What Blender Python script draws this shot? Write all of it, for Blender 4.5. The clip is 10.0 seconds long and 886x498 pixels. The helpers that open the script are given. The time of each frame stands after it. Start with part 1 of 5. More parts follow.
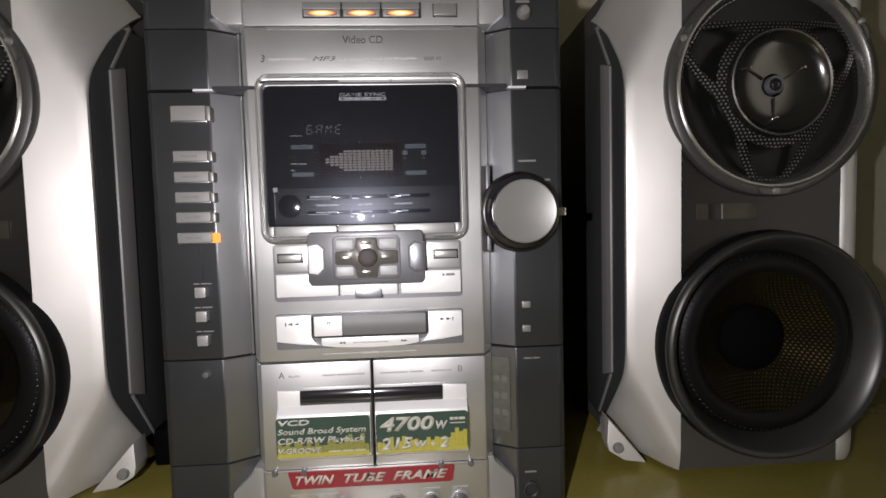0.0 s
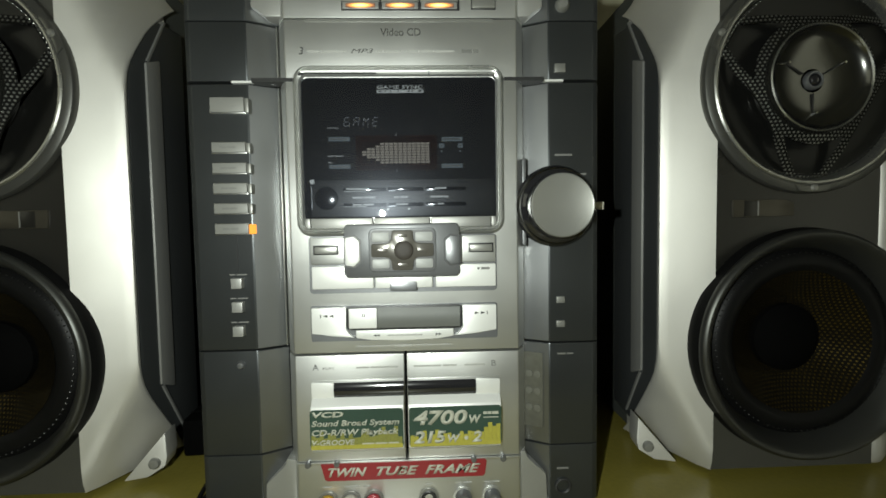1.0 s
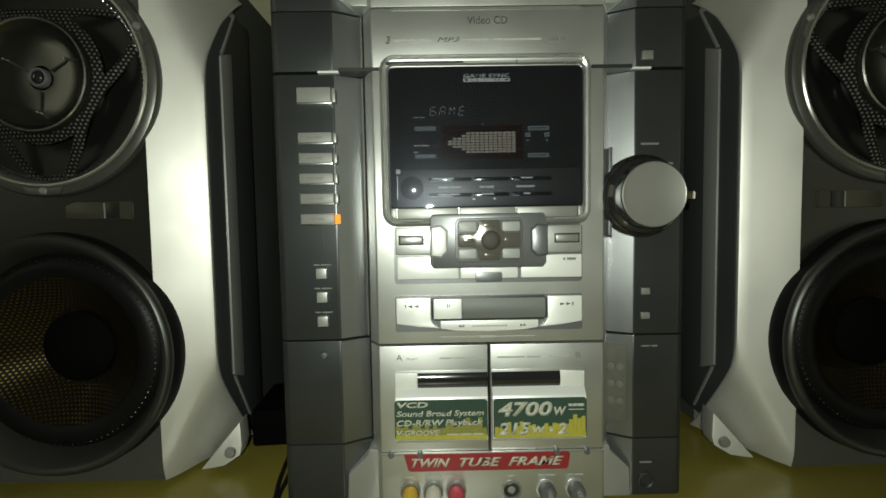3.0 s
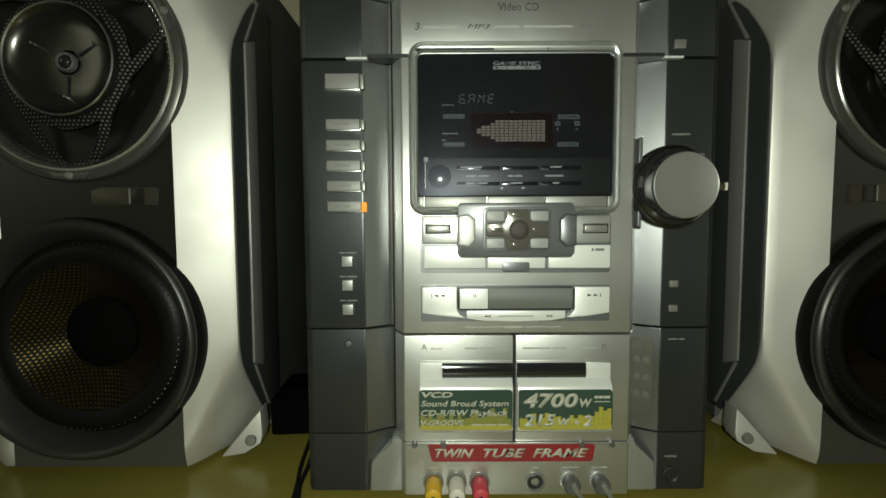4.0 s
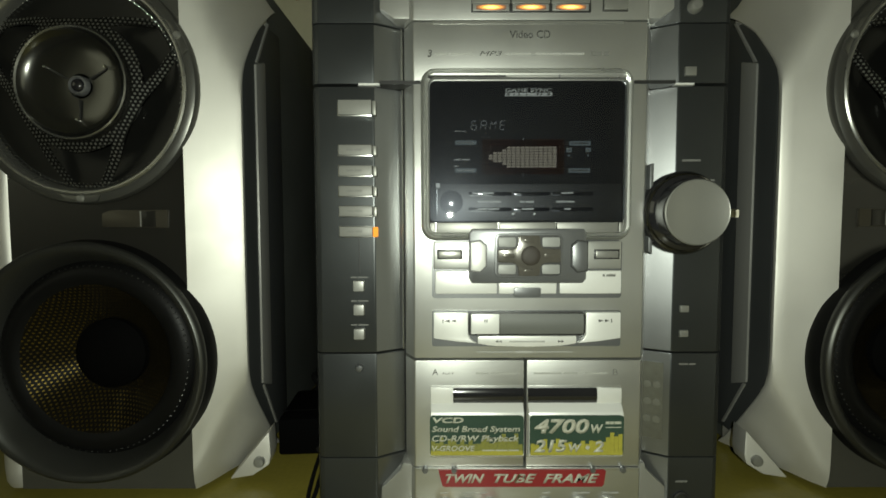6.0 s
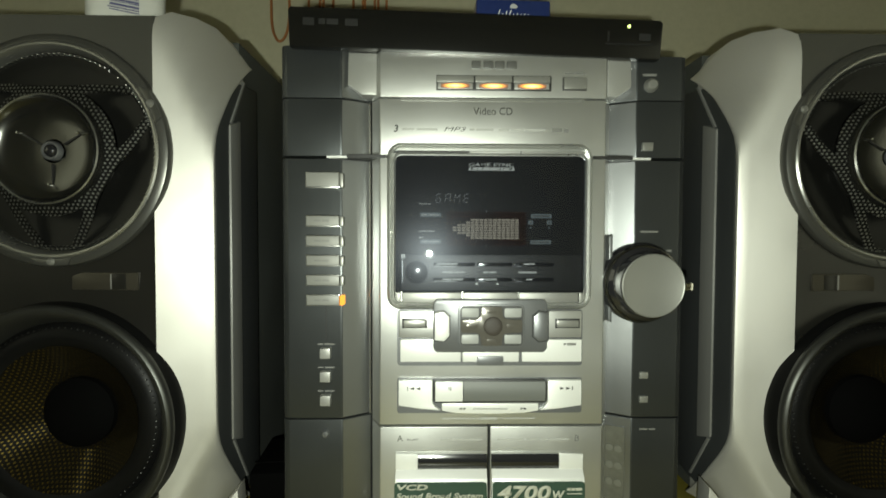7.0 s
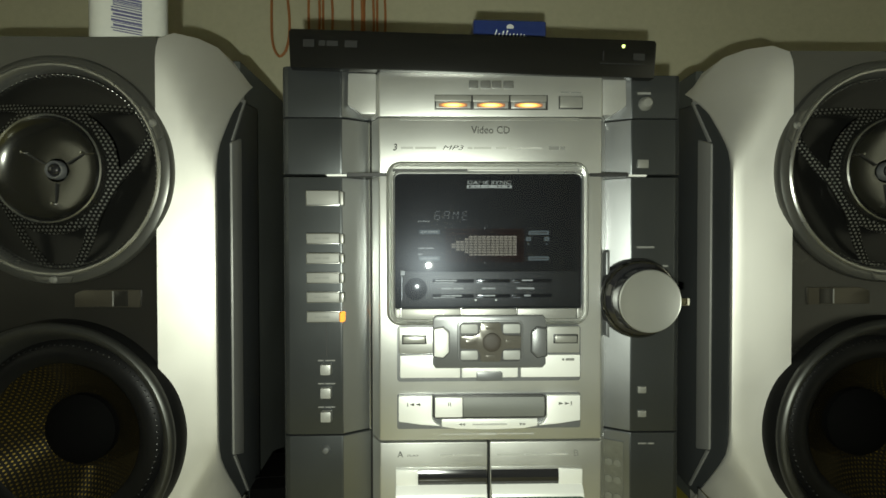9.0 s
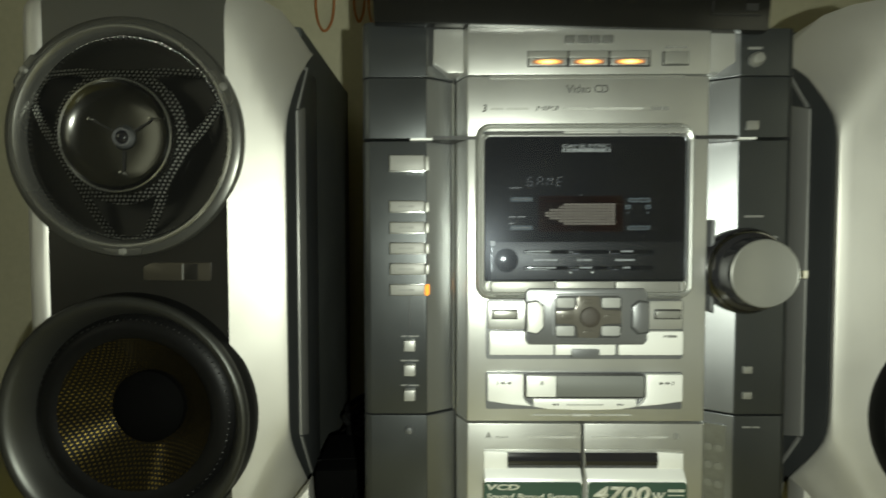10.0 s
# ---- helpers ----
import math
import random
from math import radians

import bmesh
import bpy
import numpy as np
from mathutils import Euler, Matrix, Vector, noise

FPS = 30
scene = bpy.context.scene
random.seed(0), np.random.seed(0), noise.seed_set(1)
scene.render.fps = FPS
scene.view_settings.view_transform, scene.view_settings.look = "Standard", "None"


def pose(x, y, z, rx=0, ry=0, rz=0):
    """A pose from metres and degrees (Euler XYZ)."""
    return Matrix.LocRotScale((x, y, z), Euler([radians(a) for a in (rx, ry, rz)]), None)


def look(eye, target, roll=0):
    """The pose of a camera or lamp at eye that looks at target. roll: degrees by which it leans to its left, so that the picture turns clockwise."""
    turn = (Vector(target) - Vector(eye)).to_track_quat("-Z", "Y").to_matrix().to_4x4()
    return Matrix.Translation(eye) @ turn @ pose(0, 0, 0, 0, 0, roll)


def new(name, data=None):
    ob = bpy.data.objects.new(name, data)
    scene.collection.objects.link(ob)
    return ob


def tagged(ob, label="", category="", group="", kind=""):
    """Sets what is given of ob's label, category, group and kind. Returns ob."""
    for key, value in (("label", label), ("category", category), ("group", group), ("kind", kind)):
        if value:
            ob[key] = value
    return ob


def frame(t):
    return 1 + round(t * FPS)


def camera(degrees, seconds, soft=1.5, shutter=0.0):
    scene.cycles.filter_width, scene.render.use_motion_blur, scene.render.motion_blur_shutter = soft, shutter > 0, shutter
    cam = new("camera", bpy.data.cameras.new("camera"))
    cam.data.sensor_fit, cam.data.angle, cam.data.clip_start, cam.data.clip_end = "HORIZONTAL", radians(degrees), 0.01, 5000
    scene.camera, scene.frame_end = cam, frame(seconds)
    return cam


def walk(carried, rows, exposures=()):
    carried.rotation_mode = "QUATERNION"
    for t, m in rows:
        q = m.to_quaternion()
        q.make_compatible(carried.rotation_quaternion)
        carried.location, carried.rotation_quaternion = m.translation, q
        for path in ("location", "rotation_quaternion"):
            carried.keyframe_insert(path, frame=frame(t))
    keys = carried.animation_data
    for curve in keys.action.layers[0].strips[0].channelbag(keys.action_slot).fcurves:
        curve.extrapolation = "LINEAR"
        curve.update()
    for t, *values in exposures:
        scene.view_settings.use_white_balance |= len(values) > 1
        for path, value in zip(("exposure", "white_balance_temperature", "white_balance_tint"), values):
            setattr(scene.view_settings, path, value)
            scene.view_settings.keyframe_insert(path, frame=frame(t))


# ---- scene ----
cam = camera(88.0, 10.0, soft=1.6, shutter=0.5)
TORCH_AT, TORCH_POWER = (-0.046, -0.362, 0.242), 5.0
EXPOSURES = [(0.0, 0.49, 6350, 37), (0.3, 0.46, 6350, 32), (0.9, 0.38, 6400, 14), (2.0, 0.22, 6500, 10), (3.0, 0.11, 6700, 8), (5.0, 0.03, 6850, 7), (6.3, 0.22, 6820, 7), (6.8, 0.57, 6800, 7), (10.0, 0.57, 6800, 7)]
PATH = [
    (0, (0.03496, -0.31807, 0.22887), (0.1428, 1.6761, 0.1212), -1.49),
    (0.5, (0.02444, -0.31793, 0.22914), (0.1131, 1.6775, 0.1275), -0.99),
    (1, (0.01601, -0.31643, 0.22475), (0.0901, 1.6793, 0.1176), -0.94),
    (1.5, (0.00371, -0.31588, 0.22316), (0.0614, 1.6807, 0.1206), -1.02),
    (2, (-0.00721, -0.31486, 0.22286), (0.0348, 1.6818, 0.1151), -1.14),
    (2.5, (-0.01931, -0.31497, 0.22086), (0.0153, 1.6816, 0.1084), -0.98),
    (3, (-0.03346, -0.31329, 0.22017), (-0.0144, 1.6833, 0.1051), -0.95),
    (3.2, (-0.035, -0.314, 0.222), (-0.027, 1.682, 0.091), -0.8),
    (4.3, (-0.055, -0.310, 0.213), (-0.055, 1.686, 0.093), -0.2),
    (4.5, (-0.05833, -0.30970, 0.21359), (-0.0564, 1.6870, 0.0983), -0.28),
    (5, (-0.06528, -0.30859, 0.21432), (-0.0653, 1.6881, 0.0992), -0.14),
    (5.2, (-0.071, -0.307, 0.216), (-0.042, 1.689, 0.098), -0.1),
    (6.3, (-0.051, -0.312, 0.237), (-0.056, 1.685, 0.142), -0.1),
    (6.5, (-0.04877, -0.31210, 0.24405), (-0.0234, 1.6864, 0.1695), 0.15),
    (7, (-0.03838, -0.31685, 0.26926), (-0.0014, 1.6819, 0.2088), 0.21),
    (7.5, (-0.03511, -0.31954, 0.27621), (0.0217, 1.6793, 0.2408), -0.04),
    (8, (-0.03679, -0.31959, 0.27584), (0.0090, 1.6794, 0.2304), 0.14),
    (8.5, (-0.03921, -0.32126, 0.27685), (-0.0003, 1.6782, 0.2477), 0.05),
    (9, (-0.03801, -0.32043, 0.27613), (0.0008, 1.6790, 0.2461), -0.09),
    (9.5, (-0.05075, -0.31465, 0.27250), (-0.0269, 1.6844, 0.2170), -0.33),
    (10, (-0.08962, -0.30016, 0.26120), (-0.1058, 1.6986, 0.1931), -0.07),
]
walk(cam, [(t, look(eye, target, roll)) for t, eye, target, roll in PATH], exposures=EXPOSURES)

# ---- light: a hand torch close to the lens, and soft fill through added wall openings ----
world = bpy.data.worlds.new("room_fill")
world.use_nodes = True
scene.world = world
world.node_tree.nodes["Background"].inputs[0].default_value = (0.60, 0.62, 0.46, 1)
world.node_tree.nodes["Background"].inputs[1].default_value = 1.1

torch = bpy.data.lights.new("torch", "SPOT")
torch.energy, torch.color = TORCH_POWER, (0.92, 1.0, 0.895)
torch.shadow_soft_size = 0.0032
torch.spot_size, torch.spot_blend = radians(165), 0.35
torch_ob = new("torch", torch)
torch_ob.matrix_world = look(TORCH_AT, (TORCH_AT[0] + 0.02, 0.0, TORCH_AT[2] - 0.04))

# ---- materials ----


def nodes_of(name):
    m = bpy.data.materials.new(name)
    m.use_nodes = True
    return m, m.node_tree.nodes, m.node_tree.links, m.node_tree.nodes["Principled BSDF"]


def paint(name, colour, rough=0.5, metal=0.0, var=0.08, grain=900, bump=0.03, large=14, coat=0.0, stretch=(1, 1, 1), spec=0.5):
    """A painted or moulded surface with fine grain, large uneven patches and slight relief."""
    m, n, l, p = nodes_of(name)
    tc = n.new("ShaderNodeTexCoord")
    mp = n.new("ShaderNodeMapping")
    mp.inputs["Scale"].default_value = stretch
    l.new(tc.outputs["Object"], mp.inputs["Vector"])
    fine = n.new("ShaderNodeTexNoise")
    fine.inputs["Scale"].default_value, fine.inputs["Detail"].default_value = grain, 3
    big = n.new("ShaderNodeTexNoise")
    big.inputs["Scale"].default_value, big.inputs["Detail"].default_value = large, 5
    l.new(mp.outputs[0], fine.inputs["Vector"])
    l.new(tc.outputs["Object"], big.inputs["Vector"])
    add = n.new("ShaderNodeMath")
    add.operation = "ADD"
    l.new(fine.outputs["Fac"], add.inputs[0])
    l.new(big.outputs["Fac"], add.inputs[1])
    rng = n.new("ShaderNodeMapRange")
    rng.inputs["From Min"].default_value, rng.inputs["From Max"].default_value = 0.6, 1.4
    rng.inputs["To Min"].default_value, rng.inputs["To Max"].default_value = 1 - var, 1 + var
    l.new(add.outputs[0], rng.inputs["Value"])
    mul = n.new("ShaderNodeVectorMath")
    mul.operation = "SCALE"
    mul.inputs[0].default_value = colour
    l.new(rng.outputs[0], mul.inputs["Scale"])
    l.new(mul.outputs[0], p.inputs["Base Color"])
    rr = n.new("ShaderNodeMapRange")
    rr.inputs["From Min"].default_value, rr.inputs["From Max"].default_value = 0.3, 0.7
    rr.inputs["To Min"].default_value, rr.inputs["To Max"].default_value = max(0.02, rough * 0.86), min(1, rough * 1.14)
    l.new(big.outputs["Fac"], rr.inputs["Value"])
    l.new(rr.outputs[0], p.inputs["Roughness"])
    p.inputs["Metallic"].default_value = metal
    p.inputs["Coat Weight"].default_value = coat
    p.inputs["Specular IOR Level"].default_value = spec
    b = n.new("ShaderNodeBump")
    b.inputs["Strength"].default_value, b.inputs["Distance"].default_value = bump, 0.0006
    l.new(fine.outputs["Fac"], b.inputs["Height"])
    l.new(b.outputs[0], p.inputs["Normal"])
    return m


def perforated(name, face, hole, pitch, radius, rough=0.35, metal=0.6, spot_metal=0.0, relief=0.4):
    """Sheet with a staggered pattern of round spots, laid out in the x-z plane of the object."""
    m, n, l, p = nodes_of(name)
    tc = n.new("ShaderNodeTexCoord")
    sep = n.new("ShaderNodeSeparateXYZ")
    l.new(tc.outputs["Object"], sep.inputs[0])

    def mth(op, a, b=None):
        k = n.new("ShaderNodeMath")
        k.operation = op
        for i, v in enumerate((a, b)):
            if v is None:
                continue
            if isinstance(v, (int, float)):
                k.inputs[i].default_value = v
            else:
                l.new(v, k.inputs[i])
        return k.outputs[0]

    def cell(off):
        u = mth("SUBTRACT", mth("FRACT", mth("ADD", mth("DIVIDE", sep.outputs["X"], pitch), 20 + off)), 0.5)
        v = mth("SUBTRACT", mth("FRACT", mth("ADD", mth("DIVIDE", sep.outputs["Z"], pitch * 1.732), 20 + off)), 0.5)
        v = mth("MULTIPLY", v, 1.732)
        return mth("SQRT", mth("ADD", mth("MULTIPLY", u, u), mth("MULTIPLY", v, v)))

    d = mth("MINIMUM", cell(0.0), cell(0.5))
    f = n.new("ShaderNodeMapRange")
    f.inputs["From Min"].default_value, f.inputs["From Max"].default_value = radius * 0.85, radius * 1.1
    l.new(d, f.inputs["Value"])
    mix = n.new("ShaderNodeMix")
    mix.data_type = "RGBA"
    mix.inputs["A"].default_value, mix.inputs["B"].default_value = (*hole, 1), (*face, 1)
    l.new(f.outputs[0], mix.inputs["Factor"])
    l.new(mix.outputs["Result"], p.inputs["Base Color"])
    met = mth("ADD", mth("MULTIPLY", f.outputs[0], metal - spot_metal), spot_metal)
    l.new(met, p.inputs["Metallic"])
    p.inputs["Roughness"].default_value = rough
    b = n.new("ShaderNodeBump")
    b.inputs["Strength"].default_value, b.inputs["Distance"].default_value = relief, 0.0004
    l.new(f.outputs[0], b.inputs["Height"])
    l.new(b.outputs[0], p.inputs["Normal"])
    p.inputs["Specular IOR Level"].default_value = 0.08
    return m


def glowing(name, colour, strength, base=0.04):
    m, n, l, p = nodes_of(name)
    p.inputs["Base Color"].default_value = (*[c * base for c in colour], 1)
    p.inputs["Emission Color"].default_value = (*colour, 1)
    p.inputs["Emission Strength"].default_value = strength
    p.inputs["Specular IOR Level"].default_value = 0.05
    return m


def pane(name, tint):
    """Smoked window: clear to the eye behind it, glossy by its angle, with a thin film of dust and a bluish lobe
    imitating glare.
    """
    m, n, l, p = nodes_of(name)
    n.remove(p)
    t = n.new("ShaderNodeBsdfTransparent")
    t.inputs[0].default_value = (*tint, 1)
    g = n.new("ShaderNodeBsdfGlossy")
    g.inputs["Roughness"].default_value = 0.012
    fr = n.new("ShaderNodeFresnel")
    fr.inputs["IOR"].default_value = 1.5
    mx = n.new("ShaderNodeMixShader")
    l.new(fr.outputs[0], mx.inputs[0])
    l.new(t.outputs[0], mx.inputs[1])
    l.new(g.outputs[0], mx.inputs[2])
    # wide blue-tinted gloss imitates the glare round the torch's reflection
    glare_lobe = n.new("ShaderNodeBsdfGlossy")
    glare_lobe.inputs["Roughness"].default_value = 0.26
    glare_lobe.inputs["Color"].default_value = (0.80, 0.86, 1.0, 1)
    hz = n.new("ShaderNodeMixShader")
    hz.inputs[0].default_value = 0.0026
    l.new(mx.outputs[0], hz.inputs[1])
    l.new(glare_lobe.outputs[0], hz.inputs[2])
    tc = n.new("ShaderNodeTexCoord")
    spots = n.new("ShaderNodeTexVoronoi")
    spots.inputs["Scale"].default_value = 190
    l.new(tc.outputs["Object"], spots.inputs["Vector"])
    rng = n.new("ShaderNodeMapRange")
    rng.inputs["From Min"].default_value, rng.inputs["From Max"].default_value = 0.05, 0.09
    rng.inputs["To Min"].default_value, rng.inputs["To Max"].default_value = 0.05, 0.0004
    l.new(spots.outputs["Distance"], rng.inputs["Value"])
    dust = n.new("ShaderNodeBsdfDiffuse")
    dust.inputs[0].default_value = (0.6, 0.62, 0.62, 1)
    dm = n.new("ShaderNodeMixShader")
    l.new(rng.outputs[0], dm.inputs[0])
    l.new(hz.outputs[0], dm.inputs[1])
    l.new(dust.outputs[0], dm.inputs[2])
    l.new(dm.outputs[0], n["Material Output"].inputs[0])
    return m


SILVER = paint("silver_paint", (0.58, 0.585, 0.565), 0.37, 0.86, 0.05, 2600, 0.05)
SILVER_SP = paint("speaker_silver", (0.60, 0.59, 0.548), 0.50, 0.62, 0.06, 2600, 0.06)
KEY = paint("key_silver", (0.76, 0.765, 0.74), 0.38, 0.30, 0.04, 2600, 0.03)
KEY_DARK = paint("key_dark", (0.26, 0.26, 0.24), 0.33, 0.5, 0.08, 1600, 0.03)
GRAPHITE = paint("graphite_plastic", (0.070, 0.075, 0.077), 0.33, 0.74, 0.10, 2200, 0.06)
BEVEL = paint("satin_grey", (0.215, 0.222, 0.226), 0.36, 0.92, 0.06, 2200, 0.04)
BEZEL = paint("gunmetal", (0.17, 0.175, 0.18), 0.34, 0.6, 0.08, 2200, 0.04)
BLACK = paint("black_plastic", (0.018, 0.018, 0.018), 0.42, 0.0, 0.2, 1500, 0.05)
BLACK_MATT = paint("black_matt", (0.0022, 0.0022, 0.0022), 0.85, 0.0, 0.25, 1200, 0.1, spec=0.03)
GLOSS = paint("black_gloss", (0.014, 0.014, 0.016), 0.11, 0.0, 0.2, 700, 0.0, coat=0.6)
TRIM = paint("speaker_trim", (0.040, 0.043, 0.044), 0.40, 0.1, 0.15, 1800, 0.06)
CABINET = paint("cabinet_vinyl", (0.045, 0.049, 0.045), 0.55, 0.0, 0.2, 700, 0.12)
WAIST = paint("waist_black", (0.012, 0.0115, 0.010), 0.30, 0.0, 0.2, 1500, 0.05)
BAFFLE = paint("baffle_grey", (0.085, 0.084, 0.074), 0.42, 0.45, 0.12, 1800, 0.05)
RIM = paint("woofer_rim", (0.068, 0.069, 0.064), 0.40, 0.75, 0.1, 1800, 0.05)
RING = paint("driver_ring", (0.125, 0.125, 0.115), 0.33, 0.70, 0.08, 2000, 0.04)
RUBBER = paint("rubber", (0.005, 0.005, 0.005), 0.45, 0.0, 0.2, 600, 0.1, spec=0.15)
DISH = paint("dish_grey", (0.105, 0.105, 0.098), 0.22, 0.92, 0.08, 600, 0.0)
KNOB_FACE = paint("knob_face", (0.25, 0.25, 0.23), 0.40, 0.5, 0.05, 1500, 0.04)
STICK = paint("joystick_brown", (0.034, 0.028, 0.022), 0.62, 0.0, 0.1, 500, 0.0)
CHROME = paint("chrome", (0.75, 0.75, 0.72), 0.13, 1.0, 0.05, 400, 0.0)
FACE = paint("turned_face", (0.27, 0.27, 0.25), 0.42, 0.6, 0.05, 1500, 0.04)
SIDE_STRIP = paint("side_strip", (0.33, 0.33, 0.315), 0.40, 0.5, 0.06, 1500, 0.04)
DISPLAY_BACK = paint("display_back", (0.007, 0.007, 0.008), 0.6, 0.0, 0.2, 700, 0.0, spec=0.12)
FUNC = paint("function_key", (0.20, 0.20, 0.185), 0.45, 0.15, 0.06, 1500, 0.04)
SILL = paint("sill_grey", (0.25, 0.25, 0.235), 0.42, 0.55, 0.06, 1500, 0.04)
FRAME = paint("frame_silver", (0.54, 0.545, 0.525), 0.31, 0.80, 0.04, 2200, 0.03)
BADGE = paint("badge_bronze", (0.062, 0.056, 0.043), 0.33, 0.5, 0.1, 900, 0.04)
STRIP = paint("grey_strip", (0.34, 0.34, 0.322), 0.40, 0.5, 0.06, 1500, 0.04)
GOLD = perforated("gold_mesh", (0.007, 0.006, 0.004), (0.15, 0.108, 0.027), 0.0031, 0.23, 0.19, 0.0, 0.95, 0.0)
GRILLE = perforated("grille_mesh", (0.010, 0.010, 0.0095), (0.24, 0.24, 0.222), 0.0032, 0.27, 0.34, 0.3, 0.90)
CONE = paint("mid_cone", (0.0065, 0.0065, 0.006), 0.36, 0.0, 0.2, 900, 0.08, spec=0.3)
PRINT = paint("dark_print", (0.07, 0.07, 0.065), 0.5, 0.0, 0.1)
PRINT_GREY = paint("grey_print", (0.36, 0.36, 0.34), 0.5, 0.0, 0.1)
PRINT_DVD = paint("worn_print", (0.010, 0.010, 0.0095), 0.5)
DVD_BLACK = paint("player_black", (0.0055, 0.0055, 0.005), 0.24, 0.0, 0.2, 700, 0.02)
PRINT_FAINT = paint("faint_print", (0.16, 0.16, 0.15), 0.5, 0.1, 0.1)
BRIGHT = paint("bright_silver", (0.72, 0.725, 0.70), 0.24, 0.95, 0.04, 1500, 0.02)
INK = paint("sticker_ink", (0.41, 0.41, 0.34), 0.42, 0.0, 0.12, 700)
WHITE = paint("white_print", (0.78, 0.78, 0.70), 0.45, 0.0, 0.05)
GREEN = paint("sticker_green", (0.030, 0.058, 0.044), 0.33, 0.0, 0.12)
YELLOW = paint("sticker_yellow", (0.34, 0.31, 0.05), 0.35, 0.0, 0.15, 500)
OLIVE = paint("sticker_olive", (0.20, 0.20, 0.05), 0.35, 0.0, 0.15, 500)
RED = paint("sticker_red", (0.23, 0.022, 0.026), 0.30, 0.0, 0.08)
PLUG_Y = paint("plug_yellow", (0.55, 0.33, 0.02), 0.42)
PLUG_W = paint("plug_white", (0.55, 0.53, 0.45), 0.42)
PLUG_R = paint("plug_red", (0.48, 0.05, 0.07), 0.42)
STICKER_CLEAR = paint("old_sticker", (0.115, 0.115, 0.095), 0.42, 0.35, 0.2, 300)
CORD = paint("orange_cord", (0.30, 0.115, 0.035), 0.6, 0.0, 0.2, 800, 0.2)
CABLE = paint("black_cable", (0.006, 0.006, 0.006), 0.7, spec=0.15)
CARTON = paint("white_carton", (0.46, 0.46, 0.42), 0.5, 0.0, 0.05, 200)
BAR_BLUE = paint("barcode_ink", (0.07, 0.07, 0.16), 0.5)
PACK_BLUE = paint("pack_blue", (0.012, 0.022, 0.085), 0.25, 0.0, 0.12, 300, coat=0.5)
WALL = paint("wall_paint", (0.42, 0.40, 0.283), 0.75, 0.0, 0.07, 120, 0.25, large=5)
CLOTH = paint("yellow_oilcloth", (0.195, 0.165, 0.031), 0.30, 0.0, 0.16, 240, 0.15, large=9)
WOOD = paint("table_wood", (0.20, 0.12, 0.06), 0.5, 0.0, 0.15, 60, 0.2)
FLOOR = paint("floor_cement", (0.25, 0.24, 0.21), 0.7, 0.0, 0.12, 60, 0.2)


def lamp_strip(name):
    """A lit lens: hot yellow in the middle of each lamp, deep orange towards its ends."""
    m, n, l, p = nodes_of(name)
    tc = n.new("ShaderNodeTexCoord")
    ln = n.new("ShaderNodeVectorMath")
    ln.operation = "LENGTH"
    l.new(tc.outputs["Object"], ln.inputs[0])
    ramp = n.new("ShaderNodeValToRGB")
    e = ramp.color_ramp.elements
    e[0].position, e[0].color = 0.25, (1.0, 0.70, 0.20, 1)
    e[1].position, e[1].color = 1.0, (0.22, 0.045, 0.018, 1)
    k = e.new(0.62)
    k.color = (1.0, 0.38, 0.05, 1)
    l.new(ln.outputs["Value"], ramp.inputs[0])
    st = n.new("ShaderNodeMapRange")
    st.inputs["From Min"].default_value, st.inputs["From Max"].default_value = 0.15, 1.05
    st.inputs["To Min"].default_value, st.inputs["To Max"].default_value = 2.6, 0.12
    l.new(ln.outputs["Value"], st.inputs["Value"])
    p.inputs["Base Color"].default_value = (0.20, 0.13, 0.09, 1)
    p.inputs["Roughness"].default_value = 0.25
    l.new(ramp.outputs[0], p.inputs["Emission Color"])
    l.new(st.outputs[0], p.inputs["Emission Strength"])
    return m


AMBER = lamp_strip("amber_lens")
ORANGE = glowing("orange_led", (1.0, 0.36, 0.05), 1.25)
LIT = glowing("display_segments", (0.80, 0.74, 0.56), 0.24)
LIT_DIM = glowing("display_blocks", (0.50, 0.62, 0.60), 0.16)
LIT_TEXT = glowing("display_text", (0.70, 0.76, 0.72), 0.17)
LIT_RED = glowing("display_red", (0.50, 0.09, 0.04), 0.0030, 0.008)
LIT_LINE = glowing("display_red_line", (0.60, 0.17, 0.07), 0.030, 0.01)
SPOT = paint("faded_spot", (0.15, 0.15, 0.128), 0.42, 0.35, 0.1, 600)
CORNER = paint("corner_key_grey", (0.27, 0.275, 0.265), 0.48, 0.15, 0.06, 1500, 0.03)
CROSS = paint("cross_key_brown", (0.105, 0.098, 0.084), 0.20, 0.25, 0.08, 600, 0.0)
FRAME_BODY = paint("frame_satin", (0.42, 0.425, 0.405), 0.36, 0.75, 0.04, 2200, 0.03)
GREEN_LED = glowing("green_led", (0.75, 1.0, 0.25), 2.5)
STITCH = paint("stud_metal", (0.055, 0.055, 0.052), 0.36, 0.90, 0.05, 800, 0.0)
PLAY = paint("play_key_grey", (0.125, 0.13, 0.122), 0.50, 0.10, 0.06, 1500, 0.02)
DARK_CHROME = paint("dark_chrome", (0.22, 0.22, 0.215), 0.14, 1.0, 0.05, 400, 0.0)
LIP = paint("ring_lip", (0.28, 0.28, 0.26), 0.28, 0.80, 0.08, 2000, 0.03)
RIVET = paint("rivet_metal", (0.34, 0.34, 0.31), 0.26, 0.90, 0.05, 800, 0.0)
SMOKED = pane("smoked_window", (0.72, 0.74, 0.78))

# ---- building blocks ----


